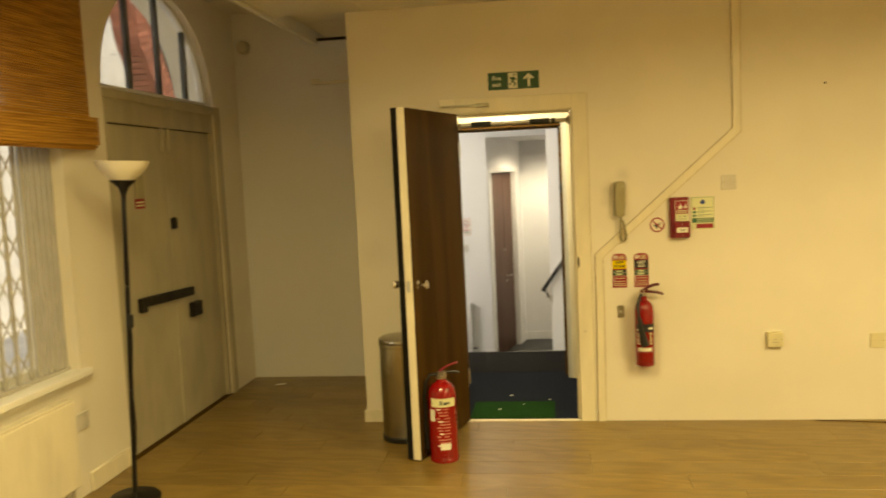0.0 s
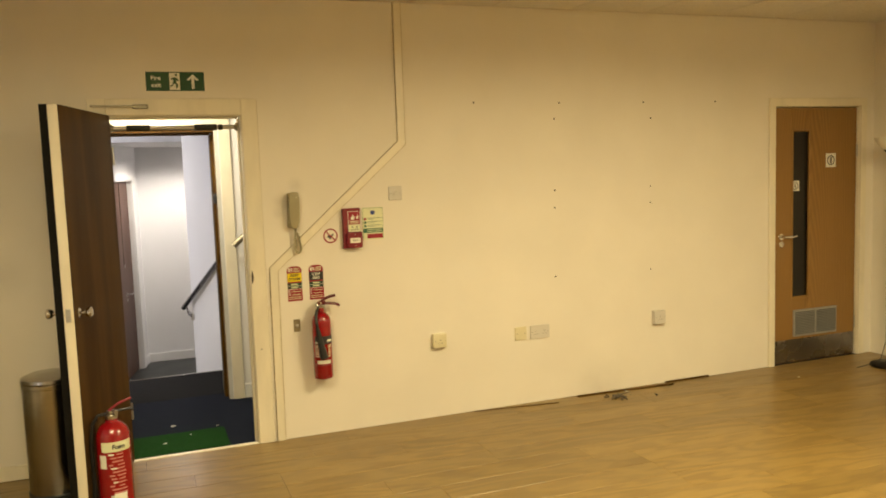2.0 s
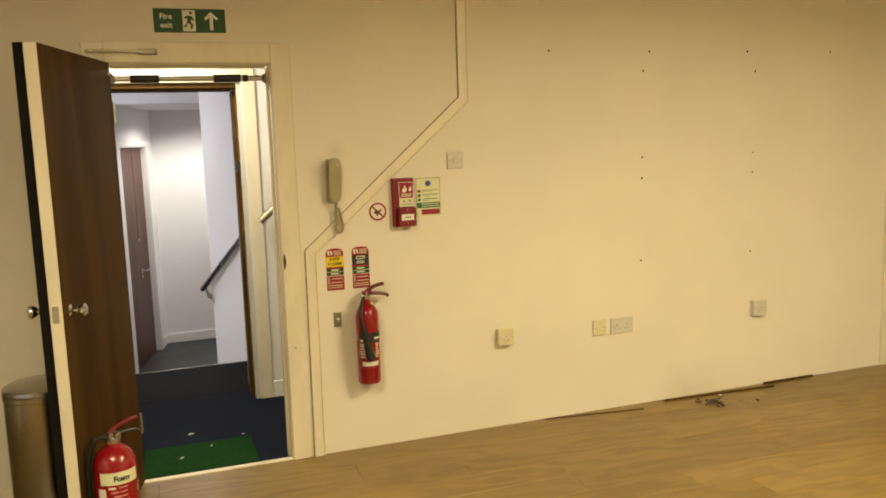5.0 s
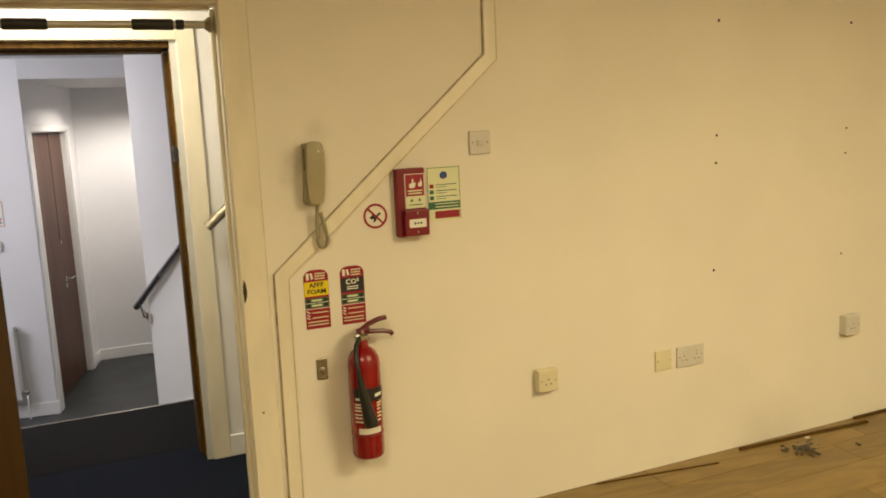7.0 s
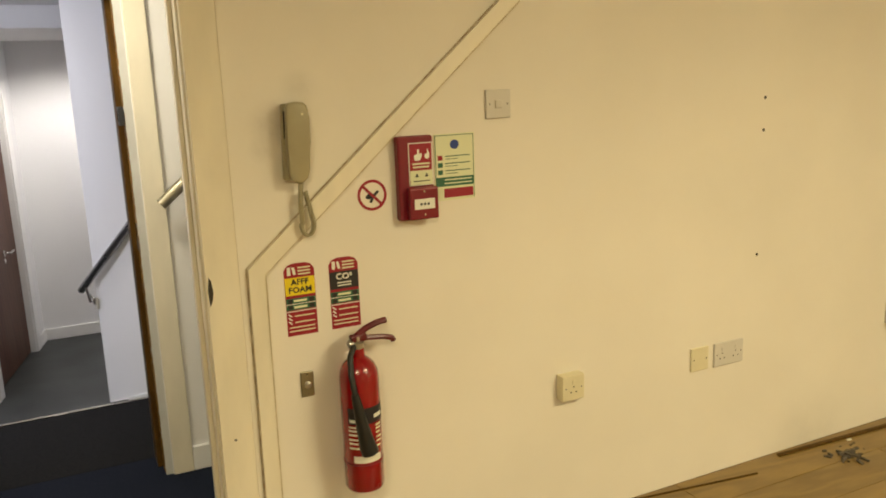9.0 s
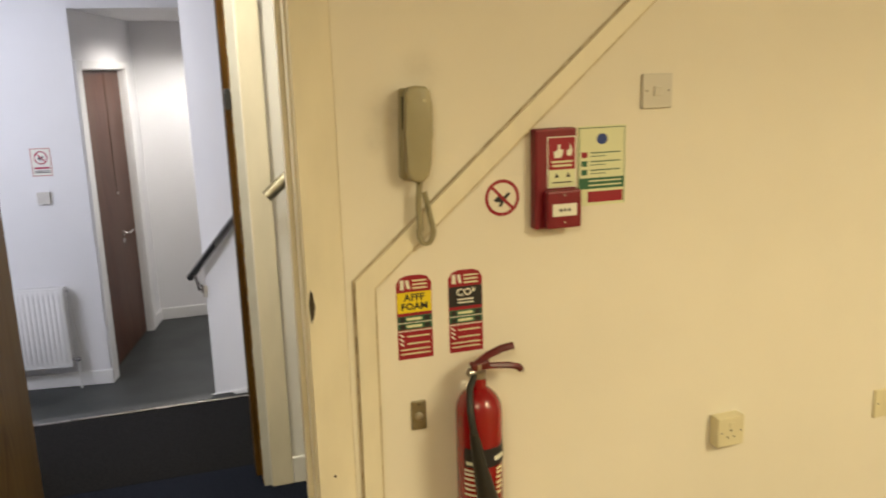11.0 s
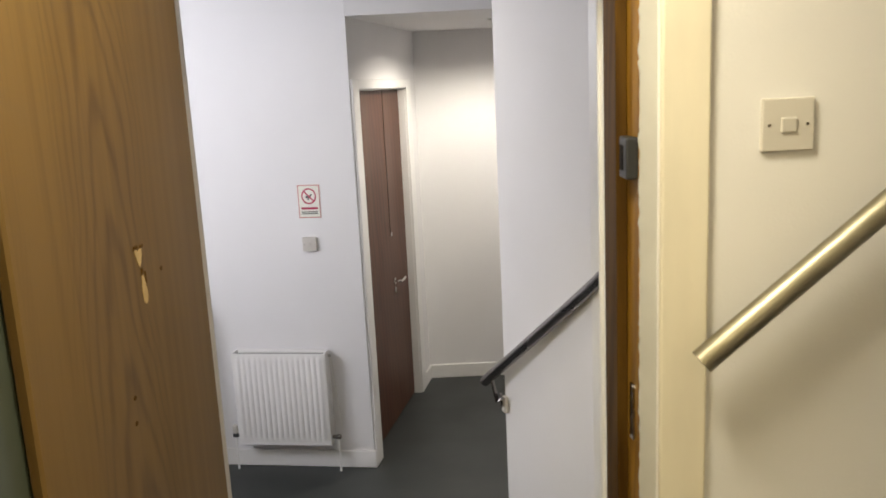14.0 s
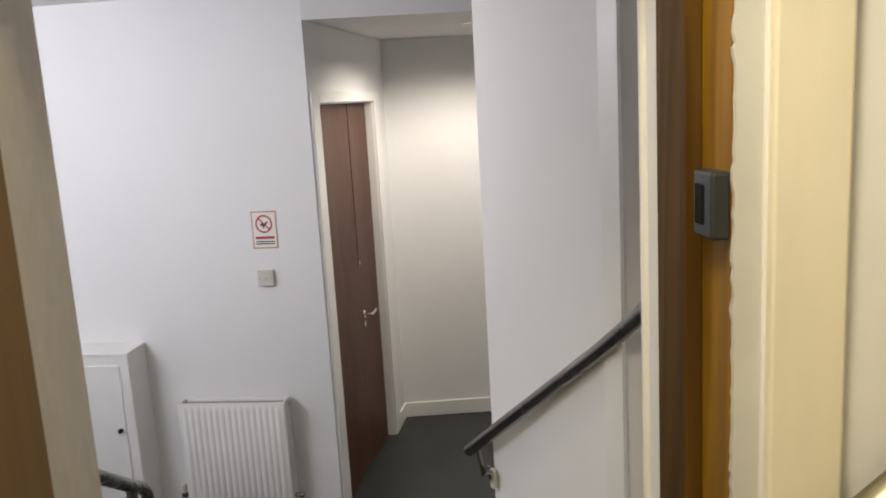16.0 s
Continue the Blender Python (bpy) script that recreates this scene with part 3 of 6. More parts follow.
b = box(-4.7, 1.6, LY + 0.19, HY - 0.004, HCEIL, HCEIL + 0.1)
box(-4.7, HX, HY - 0.004, HY + 0.75, HCEIL, HCEIL + 0.1, bm=b)
structure("ceiling_hall", b, "hall", "white painted hall ceiling", "ceiling")
structure("ceiling_corridor", box(HX + 0.001, 1.6, HY, CY + 0.12, 2.085, HCEIL + 0.1), "hall", "lower white corridor ceiling", "ceiling")
# wall beside the steps
PA, PB = (-0.300, 2.85), (-0.035, 2.313)
b = prism([PA, PB, (0.16, 2.30), (0.20, LY + LT + 0.002), (0.32, LY + LT + 0.002), (0.28, 2.36), (-0.03, 2.44), (-0.21, 2.92)], HCEIL - FZ, "z")
moved(b, Matrix.Translation((0, 0, FZ)))
structure("wall_stair_side", b, "hall", "white painted wall beside the steps", "wall")

# main floor slab under the boards
b = box(XL, XR, YB, 0, -0.1, -0.012)
box(XL, -1.55, 0, 1.27, -0.1, -0.012, bm=b)
box(TDL - 0.03, TDR + 0.03, 0, 1.4, -0.1, -0.012, bm=b)
structure("floor", b, "underlay", "dark subfloor under the laminate boards", "floor")


# ---- doors and frames ----
def frame_set(name, label, x0, x1, h, y0, y1, mat, arch_mat, arch_y, arch_w, stop_y, stop_mat, left_mat="", left_stop=True, left_y=(), inset=0.006, lip=0.013):
    """Lining, stops and architraves of a doorway in a wall that runs along x."""
    f = thing(name, pose(0, 0, 0), label, "door frame", kind="structure")
    part("lining", box(x0 - 0.03, x0, left_y[0] if left_y else y0, left_y[1] if left_y else y1, 0, h, 0.002), left_mat or mat, f)
    part("lining", box(x1, x1 + 0.03, y0, y1, 0, h, 0.002), mat, f)
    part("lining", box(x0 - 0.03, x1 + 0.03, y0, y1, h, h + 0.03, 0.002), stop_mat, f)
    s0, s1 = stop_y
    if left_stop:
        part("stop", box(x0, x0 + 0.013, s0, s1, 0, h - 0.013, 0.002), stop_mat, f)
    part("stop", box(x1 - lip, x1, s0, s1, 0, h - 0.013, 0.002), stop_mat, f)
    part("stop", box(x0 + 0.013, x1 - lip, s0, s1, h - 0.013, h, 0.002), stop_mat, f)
    w = arch_w
    part("architrave", box(x0 - w, x0 - inset, arch_y - 0.016, arch_y, 0, h + w, 0.004, seg=2), arch_mat, f)
    part("architrave", box(x1 + inset, x1 + w, arch_y - 0.016, arch_y, 0, h + w, 0.004, seg=2), arch_mat, f)
    part("architrave", box(x0 - inset, x1 + inset, arch_y - 0.0155, arch_y, h + inset, h + w, 0.004, seg=2), arch_mat, f)
    return f


frame_1 = frame_set("door_frame_1", "cream painted door frame with chipped edges", D1L, D1R, D1H, 0.0, WT - 0.008, "trim", "trim", 0.0, 0.101, (0.05, 0.085), "trim", left_stop=False)
part("splinter", moved(prism([(-0.007, -0.055), (0.004, -0.03), (0.009, 0.0), (0.003, 0.045), (-0.004, 0.06), (-0.011, 0.01)], -0.003), pose(D1R + 0.019, -0.0155, 1.050) @ Matrix.Scale(0.75, 4)), "hole", frame_1, "torn dark splinter")
part("screw_hole", moved(lathe([(0.004, 0), (0.004, 0.002)], 8), pose(D1R + 0.048, -0.015, 0.60, 90, 0, 0)), "hole", frame_1)
frame_set("door_frame_2", "varnished pine lining with cream painted architrave", D2L, D2R, D2H, LY + 0.012, LY + 0.21, "pine", "trim", LY, 0.115, (LY + 0.098, LY + 0.208), "walnutpine", left_mat="greybeige", left_stop=False, left_y=(LY + 0.14, LY + 0.154), inset=0.032, lip=0.021)
f2b = thing("door_frame_3", pose(0, 0, 0), "white painted architrave on the stair side", "door frame", kind="structure")
part("architrave", box(D2R - 0.012, D2R + 0.07, LY + LT, LY + LT + 0.016, 0, D2H + 0.07, 0.004), "white", f2b)
part("reveal", box(D2R - 0.004, D2R + 0.03, LY + 0.212, LY + LT, 0, D2H, 0.002), "white", f2b)
frame_set("door_frame_4", "cream painted frame of the closed oak door", TDL, TDR, TDH, 0.0, WT, "trim", "trim", 0.0, 0.068, (0.07, 0.10), "trim")

# open brown door: hinge line at its origin, leaf along its own -y
a1 = math.degrees(math.atan2(-0.208, 0.762))
door_1 = thing("door_1", pose(-0.842, -0.010, 0.012, 0, 0, a1), "brown veneered door with cream edge, standing wide open", "door", kind="structure")
L1 = 0.79
part("leaf", box(-0.048, 0.0, -L1, 0, 0, 2.03, 0.002), "walnut", door_1)
part("lipping", box(-0.047, -0.001, -L1 - 0.009, -L1 - 0.0005, 0, 2.03, 0.0015), "trim", door_1, "cream painted edge")
part("backing", box(-0.086, -0.0485, -L1 - 0.006, -0.02, 0, 2.032, 0.002), "matblack", door_1, "black facing on the back")
part("latch_plate", box(-0.036, -0.012, -L1 - 0.0115, -L1 - 0.0095, 0.985, 1.05, 0.0015), "steel", door_1, "brass coloured latch plate")
for side, x0 in ((1, 0.0), (-1, -0.086)):
    prof = [(0.024, 0), (0.024, 0.005), (0.010, 0.012), (0.010, 0.030), (0.018, 0.038), (0.026, 0.050), (0.026, 0.060), (0.016, 0.067), (0.004, 0.069)]
    part("knob", moved(lathe(prof, 20), pose(x0, -L1 + 0.06, 1.02, 0, 90 * side, 0)), "chrome", door_1, "round chrome knob", smooth=True)
for z in (0.25, 1.75):
    part("hinge", moved(lathe([(0.007, 0), (0.007, 0.10)], 10), pose(0.004, 0.004, z)), "steel", door_1)

# overhead arm of the removed closer, on the architrave
arm = thing("door_closer_arm", pose(-0.64, -0.017, 2.09), "bronze coloured flat arm of an overhead door closer", "door closer")
part("shoe", box(-0.075, 0.01, -0.018, 0.0, -0.012, 0.012, 0.004), "satin", arm)
part("arm", moved(box(-0.30, -0.06, -0.014, -0.008, -0.006, 0.006, 0.002), pose(0, 0, 0, 0, 0.6, 3)), "satin", arm)

# pull-up bar across the doorway
bar = thing("pull_up_bar", pose(D1L, 0.045, 1.972), "chrome pull-up bar with black foam grips clamped in the doorway", "exercise bar")
W1 = D1R - D1L
part("tube", moved(lathe([(0.013, 0.02), (0.013, W1 - 0.02)], 16), pose(0, 0, 0, 0, 90, 0)), "steel", bar, smooth=True)
for c in (0.165, W1 - 0.20):
    part("grip", moved(lathe([(0.016, -0.065), (0.0185, -0.06), (0.0185, 0.06), (0.016, 0.065)], 16), pose(c, 0, 0, 0, 90, 0)), "black", bar, "black foam grip", smooth=True)
part("collar", moved(lathe([(0.015, -0.012), (0.017, -0.008), (0.017, 0.012), (0.014, 0.015)], 16), pose(W1 - 0.115, 0, 0, 0, 90, 0)), "black", bar, smooth=True)
for c, s in ((0.013, 1), (W1 - 0.013, -1)):
    part("foot", moved(lathe([(0.026, 0), (0.026, 0.006), (0.015, 0.02)], 18), pose(c, 0, 0, 0, 90 * s, 0)), "satin", bar, "round end pad", smooth=True)


def lever(name, parent, at, mat="chrome", flip=1):
    """A lever handle on a rose: the rose faces -y, the grip runs along x."""
    b = moved(lathe([(0.026, 0), (0.026, 0.006), (0.024, 0.008)], 20), pose(0, 0, 0, 90, 0, 0))
    tube([(0, -0.006, 0), (0, -0.036, 0), (flip * 0.004, -0.048, 0), (flip * 0.02, -0.053, 0.0), (flip * 0.07, -0.053, 0), (flip * 0.115, -0.050, 0.004)], 0.0095, 10, bm=b)
    return part(name, b, mat, parent, "chrome lever handle", smooth=True, at=at)


# inner oak door with its glass strip, standing open against the lobby's side
a2 = math.degrees(math.atan2(-0.071, 0.867))
door_2 = thing("door_2", pose(-0.979, 1.252, 0.008, 0, 0, a2), "light oak veneered door with a glass strip, standing open", "door", kind="structure")
L2, TH2 = 0.86, 0.044
G0, G1, GZ0, GZ1 = -0.700, -0.580, 0.50, 1.88
part("leaf", box(-TH2, 0, G1, 0, 0, 1.985, 0.002), "dulloak", door_2)
part("stile", box(-TH2, 0, -L2, G0, 0, 1.985, 0.002), "dulloak", door_2)
part("rail", box(-TH2, 0, G0, G1, 0, GZ0, 0.0), "dulloak", door_2)
part("rail", box(-TH2, 0, G0, G1, GZ1, 1.985, 0.0), "dulloak", door_2)
part("glass_strip", box(-0.026, -0.018, G0, G1, GZ0, GZ1), "greenglass", door_2, "greenish obscure glass")
part("bead", box(-0.016, 0.004, G0 - 0.004, G0 + 0.012, GZ0, GZ1, 0.004), "dulloak", door_2, "varnished glazing bead")
part("bead", box(-0.016, 0.004, G1 - 0.012, G1 + 0.004, GZ0, GZ1, 0.004), "dulloak", door_2, "varnished glazing bead")
lever("lever_handle", door_2, pose(0.0, -0.790, 1.02, 0, 0, 90) @ Matrix.Scale(1.22, 4), flip=1)
part("cylinder_lock", moved(lathe([(0.021, 0), (0.021, 0.004), (0.016, 0.010), (0.013, 0.012)], 20), pose(0, -0.780, 1.515, 0, 90, 0)), "chrome", door_2, "round chrome lock cylinder", smooth=True)
upper = [(-0.015, 0.017), (-0.006, 0.013), (0.001, 0.008), (0.008, 0.013), (0.016, 0.015), (0.013, 0.000), (0.006, -0.014), (0.001, -0.019), (-0.006, -0.010), (-0.013, 0.004)]
lower = [(-0.004, 0.028), (0.003, 0.022), (0.009, 0.004), (0.012, -0.012), (0.008, -0.024), (0.000, -0.027), (-0.007, -0.020), (-0.008, -0.002), (-0.006, 0.014)]
for outline, gy, gz in ((upper, -0.262, 1.401), (lower, -0.254, 1.346)):
    part("gouge", moved(prism([(p * 0.82, q * 0.9) for p, q in outline], 0.0012, "x"), pose(0.0, gy, gz)), "bare", door_2, "bare splintered gouge")
for gy, gz, w, h in ((-0.270, 1.4165, 0.008, 0.0035), (-0.249, 1.4155, 0.006, 0.003), (-0.256, 1.3755, 0.004, 0.006), (-0.246, 1.362, 0.002, 0.012)):
    part("torn_edge", moved(prism([(-w, -h), (w, -h * 0.4), (w * 0.7, h), (-w * 0.6, h * 0.8)], 0.0016, "x"), pose(0.0, gy, gz)), "walnut", door_2, "dark torn edge")
for gy, gz in ((-0.185, 1.365), (-0.330, 1.19), (-0.335, 1.15)):
    part("dent", moved(lathe([(0.004, 0), (0.004, 0.001)], 8), pose(0, gy, gz, 0, 90, 0)), "walnut", door_2)
# keep and strike on the pine lining
chip = random.Random(8)
ragged, z = [(D2R + 0.034, D2H + 0.03), (D2R + 0.034, 0.0)], 0.0
while z < D2H + 0.03:
    ragged.append((D2R + 0.001 - 0.0035 * chip.random() ** 4, z))
    z += 0.004 + 0.012 * chip.random()
ragged.append((D2R, D2H + 0.03))
part("cover_strip", moved(prism(ragged, 0.007), pose(0, LY + 0.0045, 0)), "greypaint", f2b, "grey-white painted edge strip")
keep = thing("lock_keep", pose(D2R, LY + 0.042, 1.513), "dark grey rim lock keep screwed to the pine lining", "lock keep")
b = box(-0.022, 0.0, -0.030, 0.026, -0.037, 0.037, 0.004, seg=2)
part("body", b, "keep", keep)
part("slot", box(-0.0235, -0.0215, -0.008, 0.016, -0.022, 0.022, 0.002), "matblack", keep, "dark latch opening")
strike = thing("strike_plate", pose(D2R, LY + 0.055, 1.03), "grey steel strike plate let into the pine lining", "strike plate")
part("plate", box(-0.002, 0.0, -0.013, 0.013, -0.055, 0.055, 0.004), "darksteel", strike)

# closed oak door
door_3 = thing("door_3", pose(TDL + 0.004, 0.022, 0.008), "closed oak veneered door with dark glass strip and air vent", "door", kind="structure")
TW = TDR - TDL - 0.008
g0, g1, z0, z1 = 0.188, 0.372, 0.525, 1.875
b = box(0, g0, 0, 0.044, 0, 2.05, 0.002)
part("stile", b, "oak", door_3)
part("leaf", box(g1, TW, 0, 0.044, 0, 2.05, 0.002), "oak", door_3)
part("rail", box(g0, g1, 0, 0.044, 0, z0), "oak", door_3)
part("rail", box(g0, g1, 0, 0.044, z1, 2.05), "oak", door_3)
part("glass_strip", box(g0, g1, 0.018, 0.026, z0, z1), "darkglass", door_3, "dark glass")
for a, c, d, e in ((g0 - 0.004, g0 + 0.012, z0, z1), (g1 - 0.012, g1 + 0.004, z0, z1), (g0, g1, z0 - 0.004, z0 + 0.012), (g0, g1, z1 - 0.012, z1 + 0.004)):
    part("bead", box(a, c, -0.006, 0.014, d, e, 0.003), "oak", door_3)
lever("lever_handle", door_3, pose(0.08, 0, 1.03), flip=1)
part("escutcheon", moved(lathe([(0.025, 0), (0.025, 0.006), (0.022, 0.008)], 20), pose(0.08, 0, 0.97, 90, 0, 0)), "chrome", door_3, smooth=True)
part("kick_plate", box(0.004, TW - 0.004, -0.0025, -0.0005, 0.004, 0.185, 0.001), "darksteel", door_3, "scuffed steel kick plate")
vent = part("air_vent", box(0.205, 0.665, -0.012, -0.0005, 0.205, 0.425, 0.003), "ventgrey", door_3, "grey louvred air vent")
for k in range(2):
    for j in range(14):
        part("slat", moved(box(0, 0.205, -0.004, 0.004, -0.001, 0.001), pose(0.222 + k * 0.222, -0.0145, 0.228 + j * 0.0135, 35, 0, 0)), "grey", vent)
for z in (0.22, 1.65):
    part("hinge", box(TW - 0.006, TW + 0.006, -0.012, 0.004, z, z + 0.10, 0.003), "steel", door_3)


def prohibition(parent, r, x=0.0, z=0.0, y=0.0, ring="signred"):
    """Red ring and bar over a plain dark pictogram."""
    part("ring", moved(disc(r * 0.82, r, 0.0006), pose(x, y - 0.001, z)), ring, parent, "red ring")
    part("pictogram", moved(prism([(-0.5 * r, -0.12 * r), (-0.2 * r, 0.15 * r), (0.0, -0.02 * r), (0.35 * r, 0.3 * r), (0.48 * r, 0.2 * r), (0.12 * r, -0.2 * r), (-0.05 * r, -0.5 * r), (-0.22 * r, -0.45 * r), (-0.1 * r, -0.22 * r), (-0.3 * r, -0.25 * r)], -0.0004), pose(x, y - 0.0006, z)), "signblack", parent, "dark pictogram")
    part("bar", moved(box(-r * 0.85, r * 0.85, -0.0006, 0, -r * 0.085, r * 0.085), pose(x, y - 0.0012, z, 0, 45, 0)), ring, parent, "red bar")


def wc_sign(x, z, w, h, y):
    s = thing("door_sign", pose(x, y, z), "small white sticker with a dark round symbol on the oak door", "sign")
    part("panel", box(-w / 2, w / 2, -0.0015, 0, -h / 2, h / 2), "signwhite", s)
    part("symbol_ring", moved(disc(w * 0.30, w * 0.38, 0.0005), pose(0, -0.0016, 0)), "signblack", s)
    part("symbol", box(-w * 0.07, w * 0.07, -0.0025, -0.0016, -h * 0.22, h * 0.22), "signblack", s)


wc_sign(4.58, 1.635, 0.105, 0.112, 0.0215)
wc_sign(4.225, 1.44, 0.085, 0.08, 0.0385)
# ---- fixtures on the long wall ----
def fire_exit_sign():
    s = thing("fire_exit_sign", pose(-0.47, 0, 2.237), "green fire exit sign with white figure and arrow", "sign")
    part("panel", box(-0.163, 0.163, -0.003, 0, -0.055, 0.055, 0.001), "signgreen", s)
    letters("Fire", 0.036, "signwhite", s, (-0.108, -0.0038, 0.018))
    letters("exit", 0.036, "signwhite", s, (-0.108, -0.0038, -0.022))
    part("figure_field", box(-0.033, 0.025, -0.0036, -0.003, -0.049, 0.049), "signwhite", s, "white field")
    fig = [(-0.004, 0.02), (0.012, 0.014), (0.02, 0.0), (0.012, -0.004), (0.006, 0.004), (0.004, -0.010), (0.016, -0.022), (0.008, -0.044), (0.0, -0.040), (0.004, -0.024), (-0.010, -0.014), (-0.014, -0.030), (-0.028, -0.036), (-0.027, -0.026), (-0.018, -0.024), (-0.012, -0.002), (-0.010, 0.008), (-0.022, 0.004), (-0.026, 0.010), (-0.014, 0.018)]
    part("figure", moved(prism(fig, -0.0006), pose(0, -0.0037, 0.004)), "signgreen", s, "plain running pictogram")
    part("dot", moved(lathe([(0.007, 0), (0.007, 0.0006)], 14), pose(0.006, -0.0037, 0.036, 90, 0, 0)), "signgreen", s)
    arrow = [(0, 0.042), (0.034, 0.010), (0.022, 0.004), (0.008, 0.018), (0.008, -0.042), (-0.008, -0.042), (-0.008, 0.018), (-0.022, 0.004), (-0.034, 0.010)]
    part("arrow", moved(prism(arrow, -0.0006), pose(0.098, -0.0032, 0)), "signwhite", s, "white arrow")


fire_exit_sign()

# cable trunking: down from the ceiling, slanting to the door, down to the floor
trunk = thing("cable_trunking", pose(0, 0, 0), "cream painted cable trunking running aslant down the wall", "cable trunking")
TWD, TDP = 0.050, 0.016
part("upright", prism([(0.877, 1.862), (0.877 + TWD, 1.838), (0.877 + TWD, CEIL), (0.877, CEIL)], -TDP), "trim", trunk)
part("slant", prism([(0.014, 1.100), (0.014 + TWD, 1.078), (0.877 + TWD, 1.838), (0.877, 1.862)], -TDP), "trim", trunk)
part("upright", prism([(0.006, 0), (0.006 + TWD, 0), (0.014 + TWD, 1.078), (0.014, 1.100)], -TDP), "trim", trunk)
# grimy seams, edge shadow in their colour, where trunking and architrave meet the wall
part("seam", prism([(0.873, 1.861), (0.877, 1.861), (0.877, CEIL), (0.873, CEIL)], -0.004), "seam", trunk, "grimy seam with edge shadow in its colour")
part("seam", prism([(0.010, 1.1015), (0.014, 1.1000), (0.877, 1.8620), (0.8745, 1.8655)], -0.005), "seam", trunk, "grimy seam with edge shadow in its colour")
part("seam", prism([(0.0015, 0), (0.006, 0), (0.014, 1.100), (0.0095, 1.102)], -0.005), "seam", trunk, "grimy seam with edge shadow in its colour")
# dark lines on the face stand in for the shadow at the far edge
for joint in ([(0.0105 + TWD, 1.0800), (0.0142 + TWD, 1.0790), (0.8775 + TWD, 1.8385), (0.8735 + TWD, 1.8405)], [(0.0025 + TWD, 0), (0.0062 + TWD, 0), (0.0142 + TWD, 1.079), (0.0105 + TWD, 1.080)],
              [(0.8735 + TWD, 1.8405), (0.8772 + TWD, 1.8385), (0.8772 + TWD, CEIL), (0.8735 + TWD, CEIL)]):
    part("lid_joint", prism(joint, -TDP - 0.0008), "edgeshade", trunk, "dark line for the shadow along the far edge")
part("seam", box(D1R + 0.1012, D1R + 0.1035, -0.003, 0, 0, D1H + 0.09), "seam", frame_1, "grimy seam with edge shadow in its colour")

def handset():
    h = thing("entry_phone", pose(0.180, 0, 1.450, 0, 1.5, 0), "beige wall entry phone with handset and coiled cord", "door phone")
    part("base", box(-0.041, 0.027, -0.028, 0, -0.108, 0.108, 0.008, seg=2), "phone", h)
    out = [(-0.036, 0.098), (-0.028, 0.110), (-0.008, 0.114), (0.014, 0.112), (0.024, 0.102), (0.028, 0.07), (0.029, 0.0), (0.027, -0.07), (0.020, -0.098), (0.008, -0.110), (-0.012, -0.112), (-0.026, -0.104), (-0.034, -0.085), (-0.036, 0.0)]
    b = prism(out, -0.030)
    bmesh.ops.bevel(b, geom=[e for e in b.edges if abs(e.verts[0].co.y - e.verts[1].co.y) < 1e-5], offset=0.008, segments=3, affect="EDGES", profile=0.5)
    part("handset", moved(b, pose(0, -0.031, 0)), "phone", h, "beige handset", smooth=True)
    part("cradle_gap", box(-0.038, -0.033, -0.0325, -0.026, 0.012, 0.088, 0.001), "black", h, "dark gap beside the handset")
    part("dot", moved(lathe([(0.004, 0), (0.003, 0.0015)], 10), pose(0.008, -0.0605, 0.08, 90, 0, 0)), "cream", h)
    pts, core = [], []
    for k in range(420):
        u = k / 419
        a = u * 2 * math.pi * 52
        if u < 0.45:
            cx, cz = -0.004 * math.sin(u / 0.45 * math.pi), -0.108 - 0.125 * u / 0.45
        elif u < 0.75:
            w = (u - 0.45) / 0.30 * math.pi
            cx, cz = 0.014 - 0.018 * math.cos(w), -0.233 - 0.034 * math.sin(w)
        else:
            v = (u - 0.75) / 0.25
            cx, cz = 0.032 - 0.022 * v, -0.233 + 0.095 * v
        pts.append((0.004 + cx + 0.0055 * math.cos(a), -0.034 + 0.0055 * math.sin(a), cz))
        core.append((0.004 + cx, -0.034, cz))
    part("cord_core", tube(core[::6], 0.0045, 8), "phone", h, smooth=True)
    part("cord", tube(pts, 0.0030, 5), "phone", h, "coiled beige cord", smooth=True)


handset()

ns = thing("no_smoking_sign", pose(0.406, 0, 1.276), "round clear no smoking sticker with red ring on the wall", "sign")
part("film", box(-0.052, 0.052, -0.0008, 0, -0.052, 0.052), "wall", ns)
prohibition(ns, 0.047, y=-0.0008)

call = thing("fire_call_point", pose(0.541, 0, 1.318), "red fire alarm call point on a red backing box", "call point")
part("back_box", box(-0.058, 0.058, -0.034, 0, -0.128, 0.128, 0.006, seg=2), "redplastic", call)
part("notice", box(-0.022, 0.052, -0.0365, -0.0335, -0.020, 0.105, 0.001), "signred", call, "red and white notice")
part("notice_border", moved(box(-0.040, 0.040, -0.0004, 0, -0.065, 0.065), pose(0.015, -0.0342, 0.0425)), "signwhite", call)
hand = [(-0.012, -0.016), (0.006, -0.016), (0.012, -0.004), (0.012, 0.006), (0.004, 0.004), (0.004, 0.018), (-0.002, 0.018), (-0.003, 0.004), (-0.014, 0.0)]
part("pictogram", moved(prism(hand, -0.0006), pose(0.006, -0.0368, 0.070)), "signwhite", call, "white pictogram")
part("pictogram", moved(prism([(0, -0.015), (0.008, -0.012), (0.010, 0.002), (0.002, 0.018), (0.003, 0.004), (-0.006, 0.0), (-0.006, -0.01)], -0.0006), pose(0.034, -0.0368, 0.072)), "signwhite", call, "white pictogram")
for z, w in ((0.044, 0.058), (0.034, 0.054)):
    part("text_bar", box(0.015 - w / 2, 0.015 + w / 2, -0.0373, -0.0366, z - 0.0025, z + 0.0025), "signcream", call)
